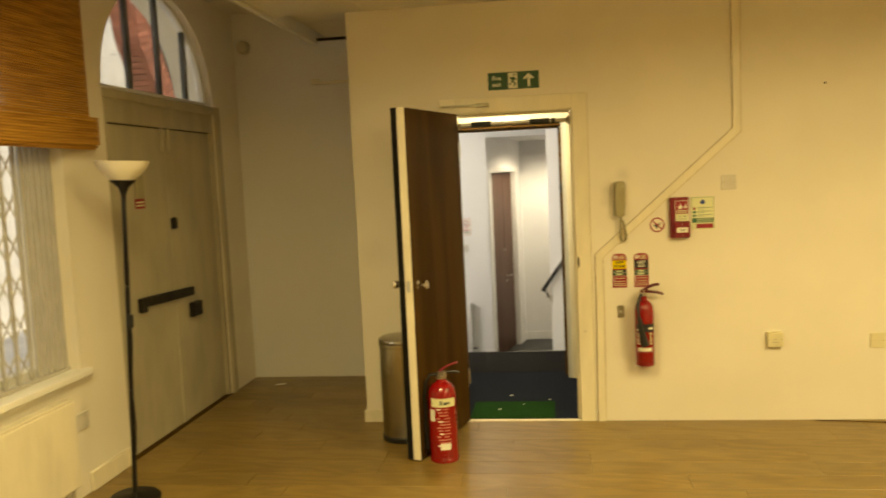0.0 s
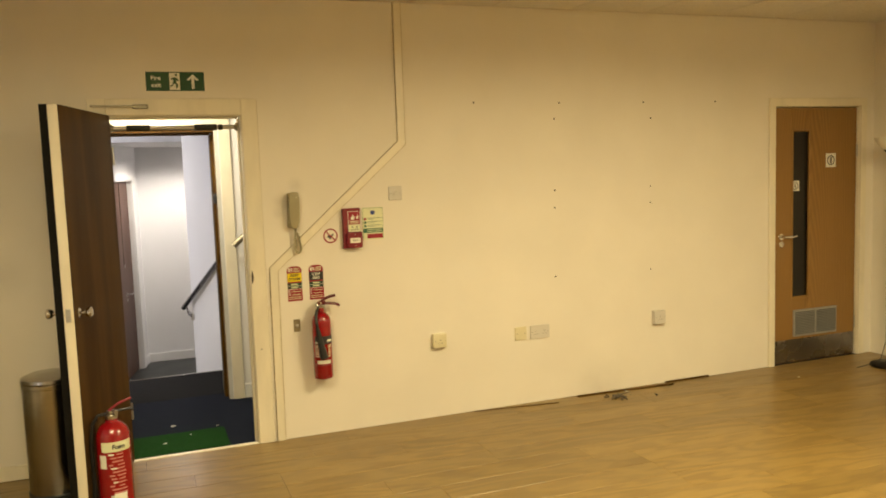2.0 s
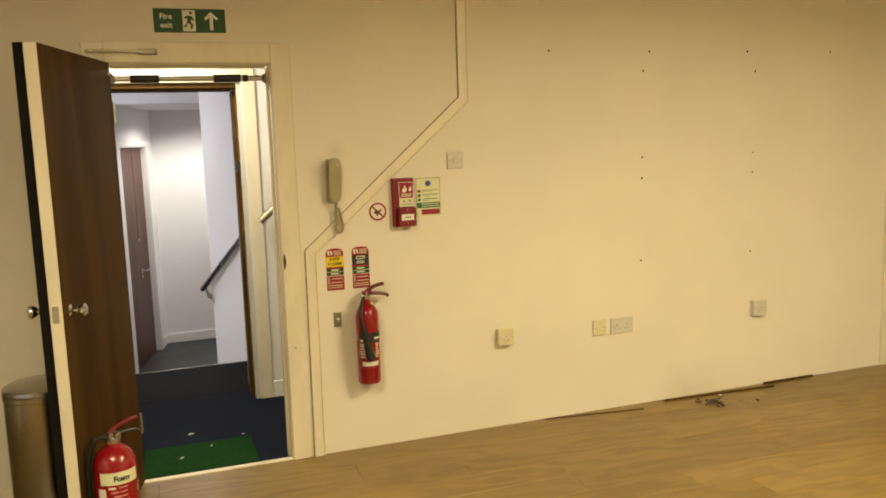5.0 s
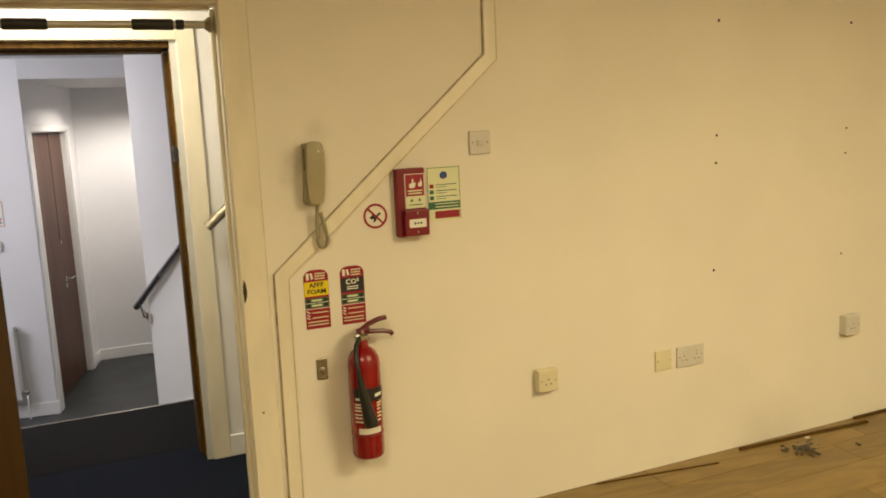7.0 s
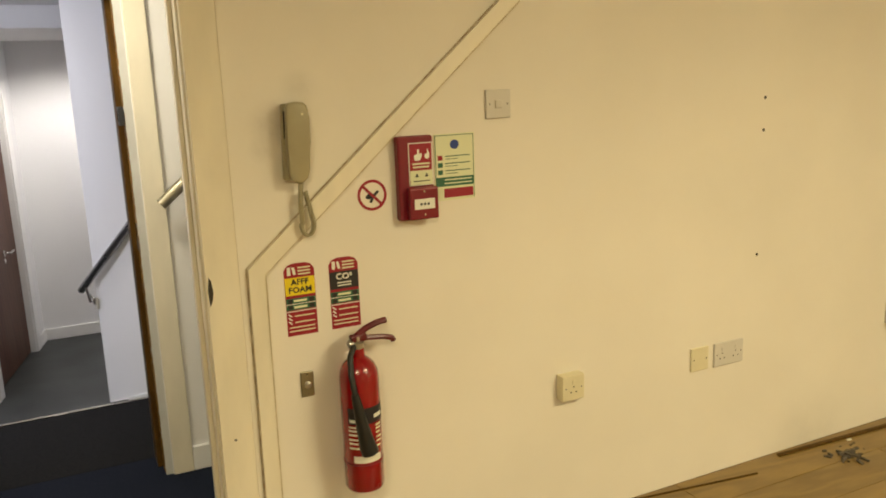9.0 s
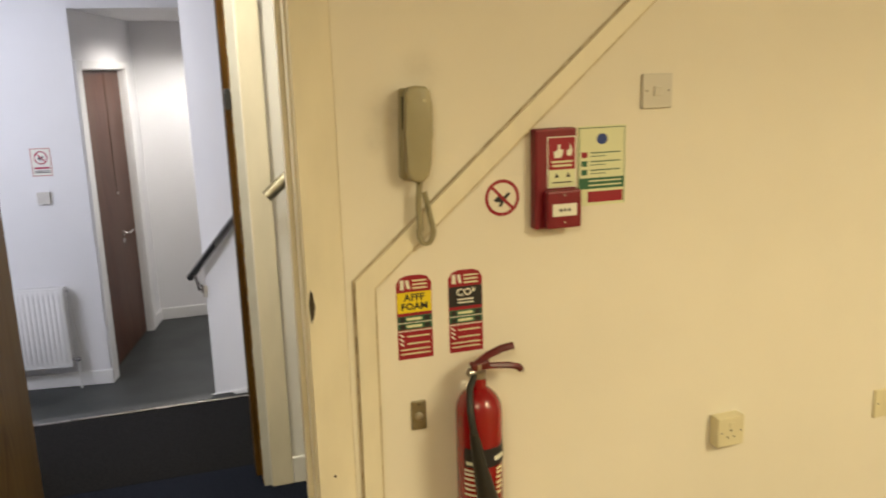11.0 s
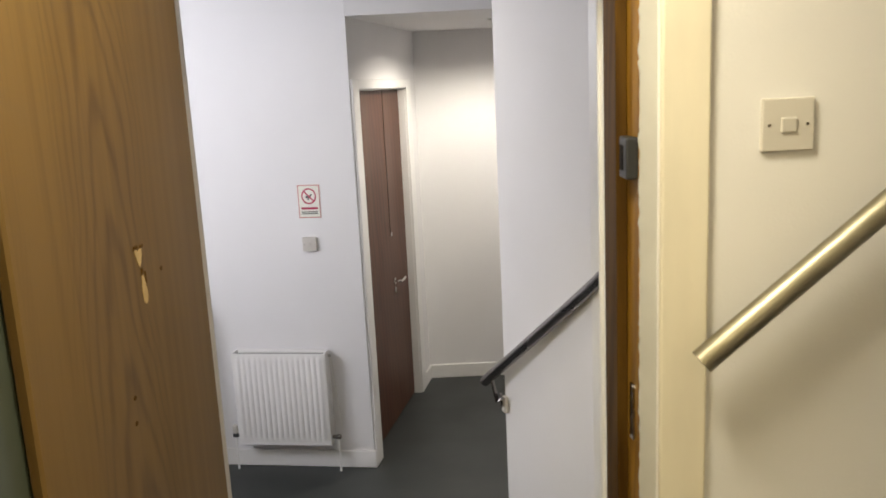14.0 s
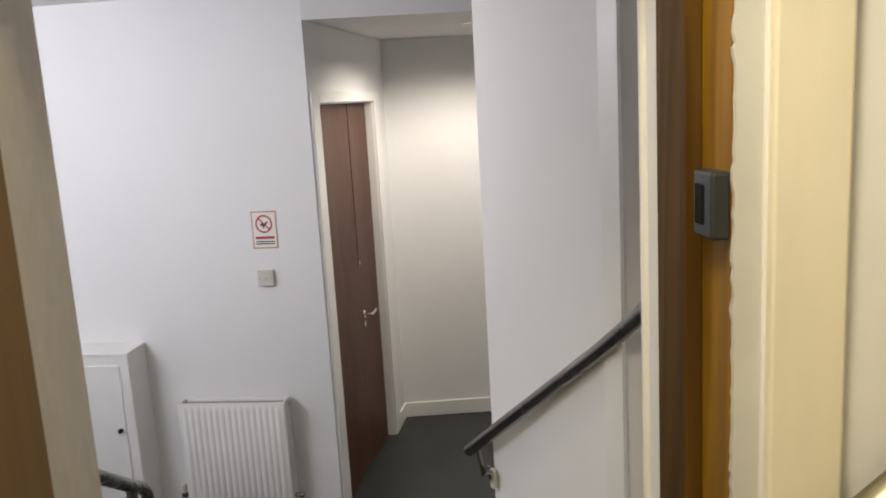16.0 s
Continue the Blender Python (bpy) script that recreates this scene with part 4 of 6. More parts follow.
part("notice_foot", box(-0.022, 0.052, -0.0373, -0.0366, -0.020, 0.024), "signcream", call, "cream lower field")
for x in (0.0, 0.032):
    part("triangle", moved(prism([(-0.006, -0.005), (0.006, -0.005), (0, 0.007)], -0.0006), pose(x, -0.0374, 0.009)), "signblack", call)
part("text_bar", box(-0.012, 0.042, -0.0379, -0.0374, -0.010, -0.007), "signblack", call)
unit = part("call_unit", box(-0.037, 0.060, -0.060, -0.034, -0.124, -0.026, 0.006, seg=2), "redplastic", call, "square red break-glass unit")
part("glass_window", box(-0.022, 0.046, -0.0615, -0.0595, -0.092, -0.060, 0.001), "signwhite", unit, "white press window")
for x in (0.0, 0.012, 0.024):
    part("mark", moved(lathe([(0.0042, 0), (0.0042, 0.0006)], 10), pose(x, -0.0617, -0.076, 90, 0, 0)), "signblack", unit)
for z in (-0.038, -0.108):
    part("screw", moved(lathe([(0.003, 0), (0.003, 0.001)], 8), pose(0.012, -0.0602, z, 90, 0, 0)), "chrome", unit)

act = thing("fire_action_notice", pose(0.688, 0, 1.340) @ Matrix.Diagonal((1.12, 1, 1.03, 1)), "pale green fire action notice with green and red bands", "notice")
part("panel", box(-0.063, 0.063, -0.002, 0, -0.101, 0.101), "signcream", act)
part("border", box(-0.058, 0.058, -0.0024, -0.0018, -0.096, 0.096), "signcream", act)
for a, c, d, e in ((-0.060, 0.060, 0.0955, 0.0975), (-0.060, -0.0585, -0.098, 0.0975), (0.0585, 0.060, -0.098, 0.0975)):
    part("line", box(a, c, -0.0030, -0.0024, d, e), "signteal", act)
part("roundel", moved(lathe([(0.014, 0), (0.014, 0.0006)], 20), pose(0.0, -0.0024, 0.068, 90, 0, 0)), "signblue", act, "dark blue disc")
for z in (0.030, 0.008, -0.014):
    part("symbol", box(-0.053, -0.038, -0.0030, -0.0024, z - 0.008, z + 0.006), "signred" if z > 0.02 else "signteal", act)
    part("text_bar", box(-0.030, 0.048, -0.0030, -0.0024, z + 0.002, z + 0.005), "signteal", act)
    part("text_bar", box(-0.030, 0.010, -0.0030, -0.0024, z - 0.006, z - 0.004), "signteal", act)
part("green_band", box(-0.058, 0.058, -0.0030, -0.0024, -0.058, -0.030), "signteal", act, "dark green band")
for z in (-0.038, -0.049):
    part("text_bar", box(-0.034, 0.052, -0.0035, -0.0030, z - 0.0018, z + 0.0018), "signcream", act)
part("red_band", box(-0.036, 0.056, -0.0030, -0.0024, -0.093, -0.065), "signred", act, "red band")


def switch_plate(name, label, x, z, w=0.090, y=0.0, mat="whiteplastic", rocker=0.026, thick=0.010, category="light switch", wall=Matrix()):
    s = thing(name, wall @ pose(x, y, z), label, category)
    part("plate", box(-w / 2, w / 2, -thick, 0, -w / 2, w / 2, 0.003, seg=2), mat, s)
    part("rocker", moved(box(-rocker / 2, rocker / 2, -0.006, 0, -rocker / 2, rocker / 2, 0.002), pose(0, -thick + 0.001, 0, 4, 0, 0)), mat, s)
    for k in (-1, 1):
        part("screw", moved(lathe([(0.0028, 0), (0.0028, 0.001)], 8), pose(k * w * 0.36, -thick - 0.0002, 0, 90, 0, 0)), "darksteel", s)


switch_plate("light_switch", "white square one-gang light switch on the cream wall", 0.846, 1.527)
switch_plate("light_switch", "white square light switch beside the inner doorway", 0.078, 1.560, y=LY)


def instruction_sign(x, label, field, words, ink):
    s = thing("extinguisher_sign", pose(x, 0, 0.989) @ Matrix.Diagonal((1, 1, 0.955, 1)), label, "sign")
    w, h = 0.046, 0.115
    dome = [(-w, -h), (w, -h), (w, h - 0.022), (w * 0.78, h - 0.006), (w * 0.4, h), (-w * 0.4, h), (-w * 0.78, h - 0.006), (-w, h - 0.022)]
    part("panel", prism(dome, -0.0015), "signred", s)
    part("logo_bar", box(-0.036, -0.026, -0.0021, -0.0015, 0.078, 0.104), "signwhite", s)
    part("logo_bar", moved(box(-0.004, 0.004, -0.0006, 0, -0.012, 0.012), pose(-0.016, -0.0016, 0.091, 0, -12, 0)), "signwhite", s)
    for z in (0.100, 0.090, 0.080):
        part("text_bar", box(-0.004, 0.034, -0.0021, -0.0015, z - 0.0022, z + 0.0022), "signcream", s)
    part("name_field", box(-w + 0.001, w - 0.001, -0.0021, -0.0015, 0.014, 0.070), field, s)
    for text, size, z in words:
        letters(text, size, ink, s, (0, -0.0028, z), depth=0.0005)
    if len(words) == 1:
        for z in (0.034, 0.025):
            part("text_bar", box(-0.022, 0.022, -0.0026, -0.0021, z - 0.002, z + 0.002), ink, s)
    for z in (-0.004, -0.024):
        part("green_field", box(-w + 0.001, w - 0.001, -0.0021, -0.0015, z - 0.008, z + 0.009), "signteal", s)
        part("symbol", box(-0.040, -0.026, -0.0026, -0.0021, z - 0.006, z + 0.007), "signblack", s)
        part("text_bar", box(-0.022, 0.018, -0.0026, -0.0021, z - 0.003, z + 0.004), "signcream", s)
        part("symbol", box(0.024, 0.040, -0.0026, -0.0021, z - 0.006, z + 0.007), "signblack", s)
    part("pale_line", box(-w + 0.001, w - 0.001, -0.0021, -0.0015, -0.0145, -0.0128), "signwhite", s)
    part("pale_line", box(-w + 0.001, w - 0.001, -0.0021, -0.0015, -0.0375, -0.0350), "signwhite", s)
    for j in range(3):
        part("stripe", moved(box(-0.007, 0.007, -0.0006, 0, -0.002, 0.002), pose(-0.036, -0.0016, -0.048 - 0.012 * j, 0, 40, 0)), "signwhite", s)
    for z in (-0.052, -0.072, -0.088, -0.100):
        part("text_bar", box(-0.022 if z > -0.08 else -0.040, 0.038, -0.0021, -0.0015, z - 0.0018, z + 0.0018), "signcream", s)


instruction_sign(0.164, "red arched extinguisher sign with yellow foam panel", "signyellow", (("AFFF", 0.026, 0.055), ("FOAM", 0.026, 0.030)), "signblack")
instruction_sign(0.301, "red arched extinguisher sign with black panel", "signblack", (("CO²", 0.028, 0.053),), "signwhite")

kb = thing("metal_wall_plate", pose(0.164, 0, 0.724), "small oblong bronze metal plate with a round catch", "wall plate")
part("plate", box(-0.020, 0.020, -0.008, 0, -0.040, 0.040, 0.003, seg=2), "satin", kb)
part("catch", moved(lathe([(0.011, 0), (0.011, 0.004), (0.006, 0.006)], 16), pose(0, -0.008, -0.002, 90, 0, 0)), "steel", kb, smooth=True)
for z in (-0.031, 0.031):
    part("screw", moved(lathe([(0.003, 0), (0.003, 0.001)], 8), pose(0, -0.0082, z, 90, 0, 0)), "darksteel", kb)


def co2_extinguisher():
    e = thing("fire_extinguisher", pose(0.304, -0.075, 0.384) @ Matrix.Diagonal((1, 1, 0.928, 1)), "red carbon dioxide extinguisher with black horn hung on the wall", "fire extinguisher", "extinguishers")
    prof = [(0.040, 0), (0.056, 0.006), (0.060, 0.016), (0.060, 0.385), (0.057, 0.410), (0.047, 0.433), (0.032, 0.449), (0.022, 0.456), (0.020, 0.485)]
    part("cylinder", lathe(prof, 32), "red", e, "glossy red cylinder", smooth=True)
    part("base_ring", lathe([(0.0605, 0.10), (0.0612, 0.102), (0.0612, 0.106), (0.0605, 0.108)], 32), "redplastic", e, smooth=True)
    part("valve", lathe([(0.017, 0.480), (0.021, 0.486), (0.021, 0.502), (0.014, 0.508), (0.014, 0.525)], 18), "steel", e, "brass and steel valve", smooth=True)
    part("gauge_nut", moved(lathe([(0.010, 0), (0.012, 0.004), (0.012, 0.016), (0.007, 0.020)], 12), pose(-0.012, -0.004, 0.503, 0, -90, 0)), "steel", e, smooth=True)
    part("lever", tube([(-0.006, 0, 0.520), (0.030, 0, 0.545), (0.065, 0, 0.558), (0.096, 0, 0.562)], 0.0105, 8), "leverred", e, "red upper lever", smooth=True)
    part("lever", tube([(-0.006, 0, 0.512), (0.035, 0, 0.513), (0.085, 0, 0.507), (0.112, 0, 0.498), (0.118, 0, 0.488)], 0.0095, 8), "leverred", e, "red lower lever", smooth=True)
    part("valve_head", moved(box(-0.020, 0.030, -0.013, 0.013, -0.012, 0.012, 0.005, seg=2), pose(0, 0, 0.518, 0, -8, 0)), "leverred", e)
    part("hose", tube([(-0.012, -0.010, 0.497), (-0.034, -0.030, 0.470), (-0.044, -0.060, 0.420), (-0.038, -0.070, 0.345)], 0.009, 10), "black", e, "black hose", smooth=True)
    part("horn", tube([(-0.040, -0.070, 0.36), (-0.036, -0.071, 0.33), (-0.024, -0.073, 0.25), (-0.010, -0.075, 0.175), (-0.004, -0.076, 0.155)], 0.012, 14, radii=[0.011, 0.014, 0.019, 0.026, 0.027]), "black", e, "black discharge horn", smooth=True)
    lab = thing_label_band(0.0608, 0.245, 0.300, -150, -20)
    part("label_band", lab, "signblack", e, "black label band")
    part("label_text", thing_label_band(0.0611, 0.252, 0.262, -145, -115), "signwhite", e)
    part("label_text", thing_label_band(0.0611, 0.262, 0.275, -72, -38), "signwhite", e)
    for k, (z0, z1) in enumerate(((0.232, 0.238), (0.220, 0.226), (0.206, 0.212), (0.190, 0.196), (0.176, 0.182), (0.160, 0.166))):
        part("label_text", thing_label_band(0.0609, z0, z1, -150, -122 + 4 * (k % 2)), "signwhite", e)
        part("label_text", thing_label_band(0.0609, z0, z1, -66, -44 - 3 * (k % 3)), "signcream", e)
    part("label_plate", thing_label_band(0.0609, 0.112, 0.136, -138, -52), "signwhite", e, "white label strip")
    part("bracket", box(-0.022, 0.022, 0.060, 0.075, 0.30, 0.40, 0.002), "darksteel", e, "wall bracket")


def thing_label_band(r, z0, z1, a0, a1, n=14):
    """A strip wrapped round a cylinder between two bearings, in degrees."""
    own = bmesh.new()
    rows = []
    for rad, z in ((r, z0), (r, z1), (r - 0.002, z1), (r - 0.002, z0)):
        rows.append([own.verts.new((rad * math.cos(radians(a0 + (a1 - a0) * k / n)), rad * math.sin(radians(a0 + (a1 - a0) * k / n)), z)) for k in range(n + 1)])
    for a, c in zip(rows, rows[1:] + rows[:1]):
        for k in range(n):
            own.faces.new((a[k], a[k + 1], c[k + 1], c[k]))
    own.faces.new([row[0] for row in rows])
    own.faces.new([row[-1] for row in rows][::-1])
    return own


co2_extinguisher()


def socket(name, label, x, z, w, h, thick, mat, outlets, y=0.0, marks="hole"):
    s = thing(name, pose(x, y, z), label, "socket")
    part("plate", box(-w / 2, w / 2, -thick, 0, -h / 2, h / 2, 0.003, seg=2), mat, s)
    for c in outlets:
        part("rocker", box(c - 0.006, c + 0.006, -thick - 0.003, -thick, 0.014, 0.030, 0.001), mat, s)
        for dx, dz in ((0, 0.004), (-0.011, -0.016), (0.011, -0.016)):
            part("pin_hole", box(c + dx - 0.003, c + dx + 0.003, -thick - 0.0006, -thick + 0.001, dz - 0.0022, dz + 0.0022), marks, s)
    for k in (-1, 1):
        part("screw", moved(lathe([(0.003, 0), (0.003, 0.001)], 8), pose(k * (w / 2 - 0.013), -thick - 0.0002, 0, 90, 0, 0)), "darksteel", s)


socket("socket_outlet", "raised cream surface-mounted wall socket", 1.110, 0.527, 0.092, 0.092, 0.040, "cream", (0,))
socket("socket_outlet", "cream single wall socket", 1.725, 0.507, 0.088, 0.094, 0.010, "cream", ())
socket("socket_outlet", "white double wall socket", 1.876, 0.506, 0.152, 0.096, 0.010, "whiteplastic", (-0.035, 0.035))
socket("socket_outlet", "raised white surface-mounted wall socket", 2.868, 0.516, 0.098, 0.098, 0.040, "whiteplastic", (0,))

holes = thing("screw_holes", pose(0, 0, 0), "scattered dark screw holes left in the wall", "screw holes", kind="stuff")
b = bmesh.new()
for x, z in ((1.422, 2.107), (2.07, 2.104), (2.028, 1.995), (2.764, 2.108), (2.826, 1.99), (3.406, 2.109), (2.022, 1.498), (2.02, 1.375), (2.014, 0.887), (2.818, 1.496), (2.817, 1.375), (2.813, 0.88)):
    merged(b, moved(lathe([(0.007 if z > 1.9 or x < 2.5 else 0.005, 0), (0.005, 0.002)], 7), pose(x, 0, z, 90, 0, 0)))
part("hole", b, "hole", holes)


# ---- main room: loose things ----
def pedal_bin():
    p = thing("pedal_bin", pose(-1.222, -0.315, 0), "tall brushed steel pedal bin standing on the floor", "bin")
    part("body", lathe([(0.143, 0.03), (0.145, 0.035), (0.145, 0.60)], 40), "binsteel", p, "brushed steel body", smooth=True)
    part("base", lathe([(0.148, 0.0), (0.150, 0.004), (0.150, 0.03), (0.144, 0.038)], 40), "black", p, "black plastic foot", smooth=True)
    part("rim", lathe([(0.146, 0.600), (0.149, 0.604), (0.149, 0.622), (0.146, 0.626)], 40), "binsteel", p, smooth=True)
    part("lid", lathe([(0.148, 0.627), (0.150, 0.632), (0.146, 0.648), (0.120, 0.660), (0.070, 0.668), (0.0, 0.671)], 40, cap=False), "binsteel", p, "domed steel lid", smooth=True)
    part("pedal", moved(box(-0.035, 0.035, -0.19, -0.14, 0.012, 0.022, 0.004, seg=2), pose(0, 0, 0, 0, 0, 22)), "black", p, "black pedal")
    part("hinge_box", box(-0.04, 0.04, 0.135, 0.165, 0.58, 0.64, 0.006), "black", p)


pedal_bin()


def foam_extinguisher():
    e = thing("fire_extinguisher", pose(-0.922, -0.715, 0, 0, 0, -12) @ Matrix.Diagonal((1, 1, 0.94, 1)), "red foam fire extinguisher standing on the floor by the open door", "fire extinguisher", "extinguishers")
    R = 0.083
    prof = [(R - 0.006, 0), (R, 0.006), (R, 0.40), (R - 0.004, 0.435), (R - 0.016, 0.465), (R - 0.036, 0.486), (0.030, 0.497), (0.026, 0.515)]
    part("cylinder", lathe(prof, 36), "red", e, "glossy red cylinder", smooth=True)
    part("base_skirt", lathe([(R + 0.001, 0.0), (R + 0.0025, 0.004), (R + 0.0025, 0.020), (R, 0.024)], 36), "red", e, smooth=True)
    part("valve", lathe([(0.028, 0.512), (0.030, 0.518), (0.030, 0.530), (0.018, 0.535), (0.018, 0.555)], 20), "steel", e, "metal valve", smooth=True)
    part("gauge", moved(lathe([(0.014, 0), (0.014, 0.012), (0.012, 0.014)], 16), pose(0.018, -0.012, 0.545, 90, 0, 60)), "steel", e, smooth=True)
    part("lever", tube([(-0.01, 0, 0.555), (0.03, 0.008, 0.585), (0.075, 0.02, 0.604), (0.095, 0.025, 0.610)], 0.0075, 8), "redplastic", e, "red upper lever", smooth=True)
    part("lever", tube([(-0.01, 0, 0.545), (0.04, 0.01, 0.55), (0.085, 0.022, 0.553), (0.10, 0.026, 0.545)], 0.007, 8), "black", e, "black lower lever", smooth=True)
    part("hose", tube([(-0.02, -0.008, 0.54), (-0.06, -0.02, 0.535), (-0.088, -0.026, 0.49), (-0.097, -0.028, 0.40), (-0.098, -0.028, 0.22), (-0.096, -0.028, 0.14)], 0.0095, 10), "black", e, "black rubber hose", smooth=True)
    part("nozzle", tube([(-0.096, -0.028, 0.15), (-0.095, -0.028, 0.07)], 0.013, 10, radii=[0.011, 0.014]), "black", e, smooth=True)
    part("label_band", thing_label_band(R + 0.0008, 0.352, 0.405, -118, -12), "signcream", e, "cream name band")
    for k, ch in enumerate("Foam"):
        a = radians(-76 + 9.5 * k)
        ob = letters(ch, 0.034, "signblack", e, (0, 0, 0))
        ob.matrix_basis = pose((R + 0.0016) * math.cos(a), (R + 0.0016) * math.sin(a), 0.377, 90, 0, math.degrees(a) + 90)
    part("label_plate", thing_label_band(R + 0.0008, 0.262, 0.335, -128, -104), "signwhite", e, "small white service label")
    rs = random.Random(5)
    for k in range(13):
        z = 0.338 - 0.019 * k
        a0 = -96 + 6 * (k % 3)
        part("label_text", thing_label_band(R + 0.0008, z - 0.004, z + 0.004, a0, a0 + 14 + 8 * rs.random(), 5), "labelpink" if k % 4 else "signwhite", e)
        part("label_text", thing_label_band(R + 0.0008, z - 0.003, z + 0.003, -70 + 4 * (k % 2), -38 - 10 * rs.random(), 5), "labelpink", e)
    part("label_plate", thing_label_band(R + 0.0009, 0.085, 0.125, -84, -42), "signwhite", e, "small white label")


foam_extinguisher()


def floor_lamp(x, y, h, label, turn=0, lean=0):
    l = thing("floor_lamp", pose(x, y, 0.002 * lean, 0, lean, turn), label, "floor lamp", "uplighter floor lamps")
    part("base", lathe([(0.128, 0.0), (0.130, 0.004), (0.130, 0.020), (0.120, 0.028), (0.03, 0.034), (0.014, 0.045)], 36), "iron", l, "round black foot", smooth=True)
    for z0, z1 in ((0.04, 0.60), (0.60, 1.15), (1.15, h - 0.20)):
        part("pole", lathe([(0.0115, z0 + 0.004), (0.0125, z0 + 0.008), (0.0125, z1 - 0.006), (0.0115, z1)], 14), "iron", l, smooth=True)
    part("neck", lathe([(0.0125, h - 0.20), (0.014, h - 0.17), (0.026, h - 0.135), (0.060, h - 0.105), (0.062, h - 0.098)], 24), "iron", l, "black flared collar", smooth=True)
    part("shade", lathe([(0.058, h - 0.098), (0.085, h - 0.075), (0.118, h - 0.035), (0.134, h), (0.130, h), (0.114, h - 0.032), (0.080, h - 0.070), (0.050, h - 0.092)], 36, cap=False), "opal", l, "white glass bowl shade", smooth=True)
    part("switch", moved(box(-0.014, 0.014, -0.010, 0.010, -0.035, 0.035, 0.005, seg=2), pose(0.018, -0.010, 0.97)), "black", l, "black cord switch")
    pts = [(0.012, -0.012, h - 0.19), (0.020, -0.012, 1.25), (0.017, -0.010, 1.0), (0.024, -0.012, 0.85), (0.016, -0.018, 0.62), (0.026, -0.010, 0.40), (0.018, -0.015, 0.2), (0.03, -0.05, 0.04), (0.10, -0.13, 0.005), (0.22, -0.15, 0.005)]
    part("flex", tube(pts, 0.0032, 6), "black", l, "black flex", smooth=True)


floor_lamp(-2.505, -1.362, 1.80, "black uplighter floor lamp with white bowl beside the double doors", 0, 2.6)
floor_lamp(4.74, -0.42, 1.80, "black uplighter floor lamp with white bowl beside the oak door", 200)

# lobby floor things
structure("threshold_strip", box(D1L, D1R, -0.004, 0.030, -0.008, 0.006, 0.003), "trim", "cream threshold strip in the doorway", "trim")
mat_1 = thing("door_mat", pose(-0.575, 0.255, 0), "green fibre door mat on the blue carpet", "door mat")
part("matting", box(-0.275, 0.295, -0.21, 0.185, 0.0, 0.008, 0.003), "green", mat_1)
bits = thing("paper_scraps", pose(0, 0, 0), "tiny white paper scraps on carpet and boards", "litter", kind="stuff")
b = bmesh.new()
rs = random.Random(2)
for x, y, s, z in ((-0.60, 0.62, 0.018, 0.001), (-0.32, 0.50, 0.010, 0.001), (-0.66, 0.24, 0.014, 0.009), (-0.5, 0.36, 0.006, 0.009), (-2.52, 1.02, 0.045, 0.001), (-0.95, 0.9, 0.012, 0.001), (2.54, -0.075, 0.020, 0.001), (3.9, -0.35, 0.012, 0.001)):
    n = 7
    merged(b, moved(prism([(s * (0.6 + 0.6 * rs.random()) * math.cos(2 * math.pi * i / n), 0.45 * s * (0.6 + 0.6 * rs.random()) * math.sin(2 * math.pi * i / n)) for i in range(n)], 0.003, "z"), pose(x, y, z, 0, 0, 40 * rs.random())))
part("scrap", b, "signwhite", bits)

# broken edging and dirt along the foot of the long wall
lath = thing("loose_edging", pose(2.555, -0.052, 0.0, 0, 0, -3.0), "dark broken strip of floor edging lying by the wall", "edging strip")
part("strip", box(-0.40, 0.40, -0.010, 0.010, 0.0, 0.010, 0.003), "walnutpine", lath)
lath2 = thing("loose_edging", pose(3.13, -0.012, 0.0, 0, 0, 0), "dark broken strip of floor edging lying by the wall", "edging strip")
part("strip", box(-0.20, 0.20, -0.008, 0.008, 0.0, 0.012, 0.003), "walnutpine", lath2)
lath3 = thing("loose_edging", pose(1.66, -0.055, 0.0, 0, 0, -8.0), "thin dark strip of floor edging lying by the wall", "edging strip")
part("strip", box(-0.31, 0.31, -0.004, 0.004, 0.0, 0.005, 0.001), "walnutpine", lath3)
dirt = thing("floor_debris", pose(2.40, -0.17, 0), "small heap of grey dirt and splinters on the boards", "debris", kind="stuff")
b = bmesh.new()
for k in range(26):
    r, a = abs(rs.gauss(0, 0.07)), rs.random() * 6.28
    s = 0.003 + 0.007 * rs.random()
    merged(b, moved(box(-s * (1 + 2 * rs.random()), s, -s * 0.6, s * 0.6, 0, s * 0.8), pose(r * math.cos(a) * 1.5, r * math.sin(a), 0.001, rs.random() * 20, 0, rs.random() * 360)))
for k in range(3):
    merged(b, moved(box(-0.05, 0.05, -0.005, 0.005, 0, 0.008), pose(0.02 * k - 0.02, 0.012 * (k - 1.5), 0.004 + 0.004 * k, 0, 6, rs.random() * 180)))
part("dirt", b, "dust", dirt)

# ---- west wall: double doors under the fanlight ----
DX = XL - 0.030
dd = thing("door_4", pose(DX, 0, 0), "cream painted double doors darkened for shade, with black iron bolt, shut", "door", kind="structure")
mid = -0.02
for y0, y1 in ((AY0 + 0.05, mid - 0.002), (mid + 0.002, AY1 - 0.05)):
    part("leaf", box(-0.045, 0, y0, y1, 0.01, 2.055, 0.003), "shadecream", dd)
part("cover_strip", box(0.0, 0.012, mid - 0.022, mid + 0.022, 0.01, 0.62, 0.003), "shadecream", dd)
part("frame", box(-0.10, 0.022, AY0, AY0 + 0.05, 0, AZ - 0.02, 0.004), "shadecream", dd)
part("frame", box(-0.10, 0.022, AY1 - 0.05, AY1, 0, AZ - 0.02, 0.004), "shadecream", dd)
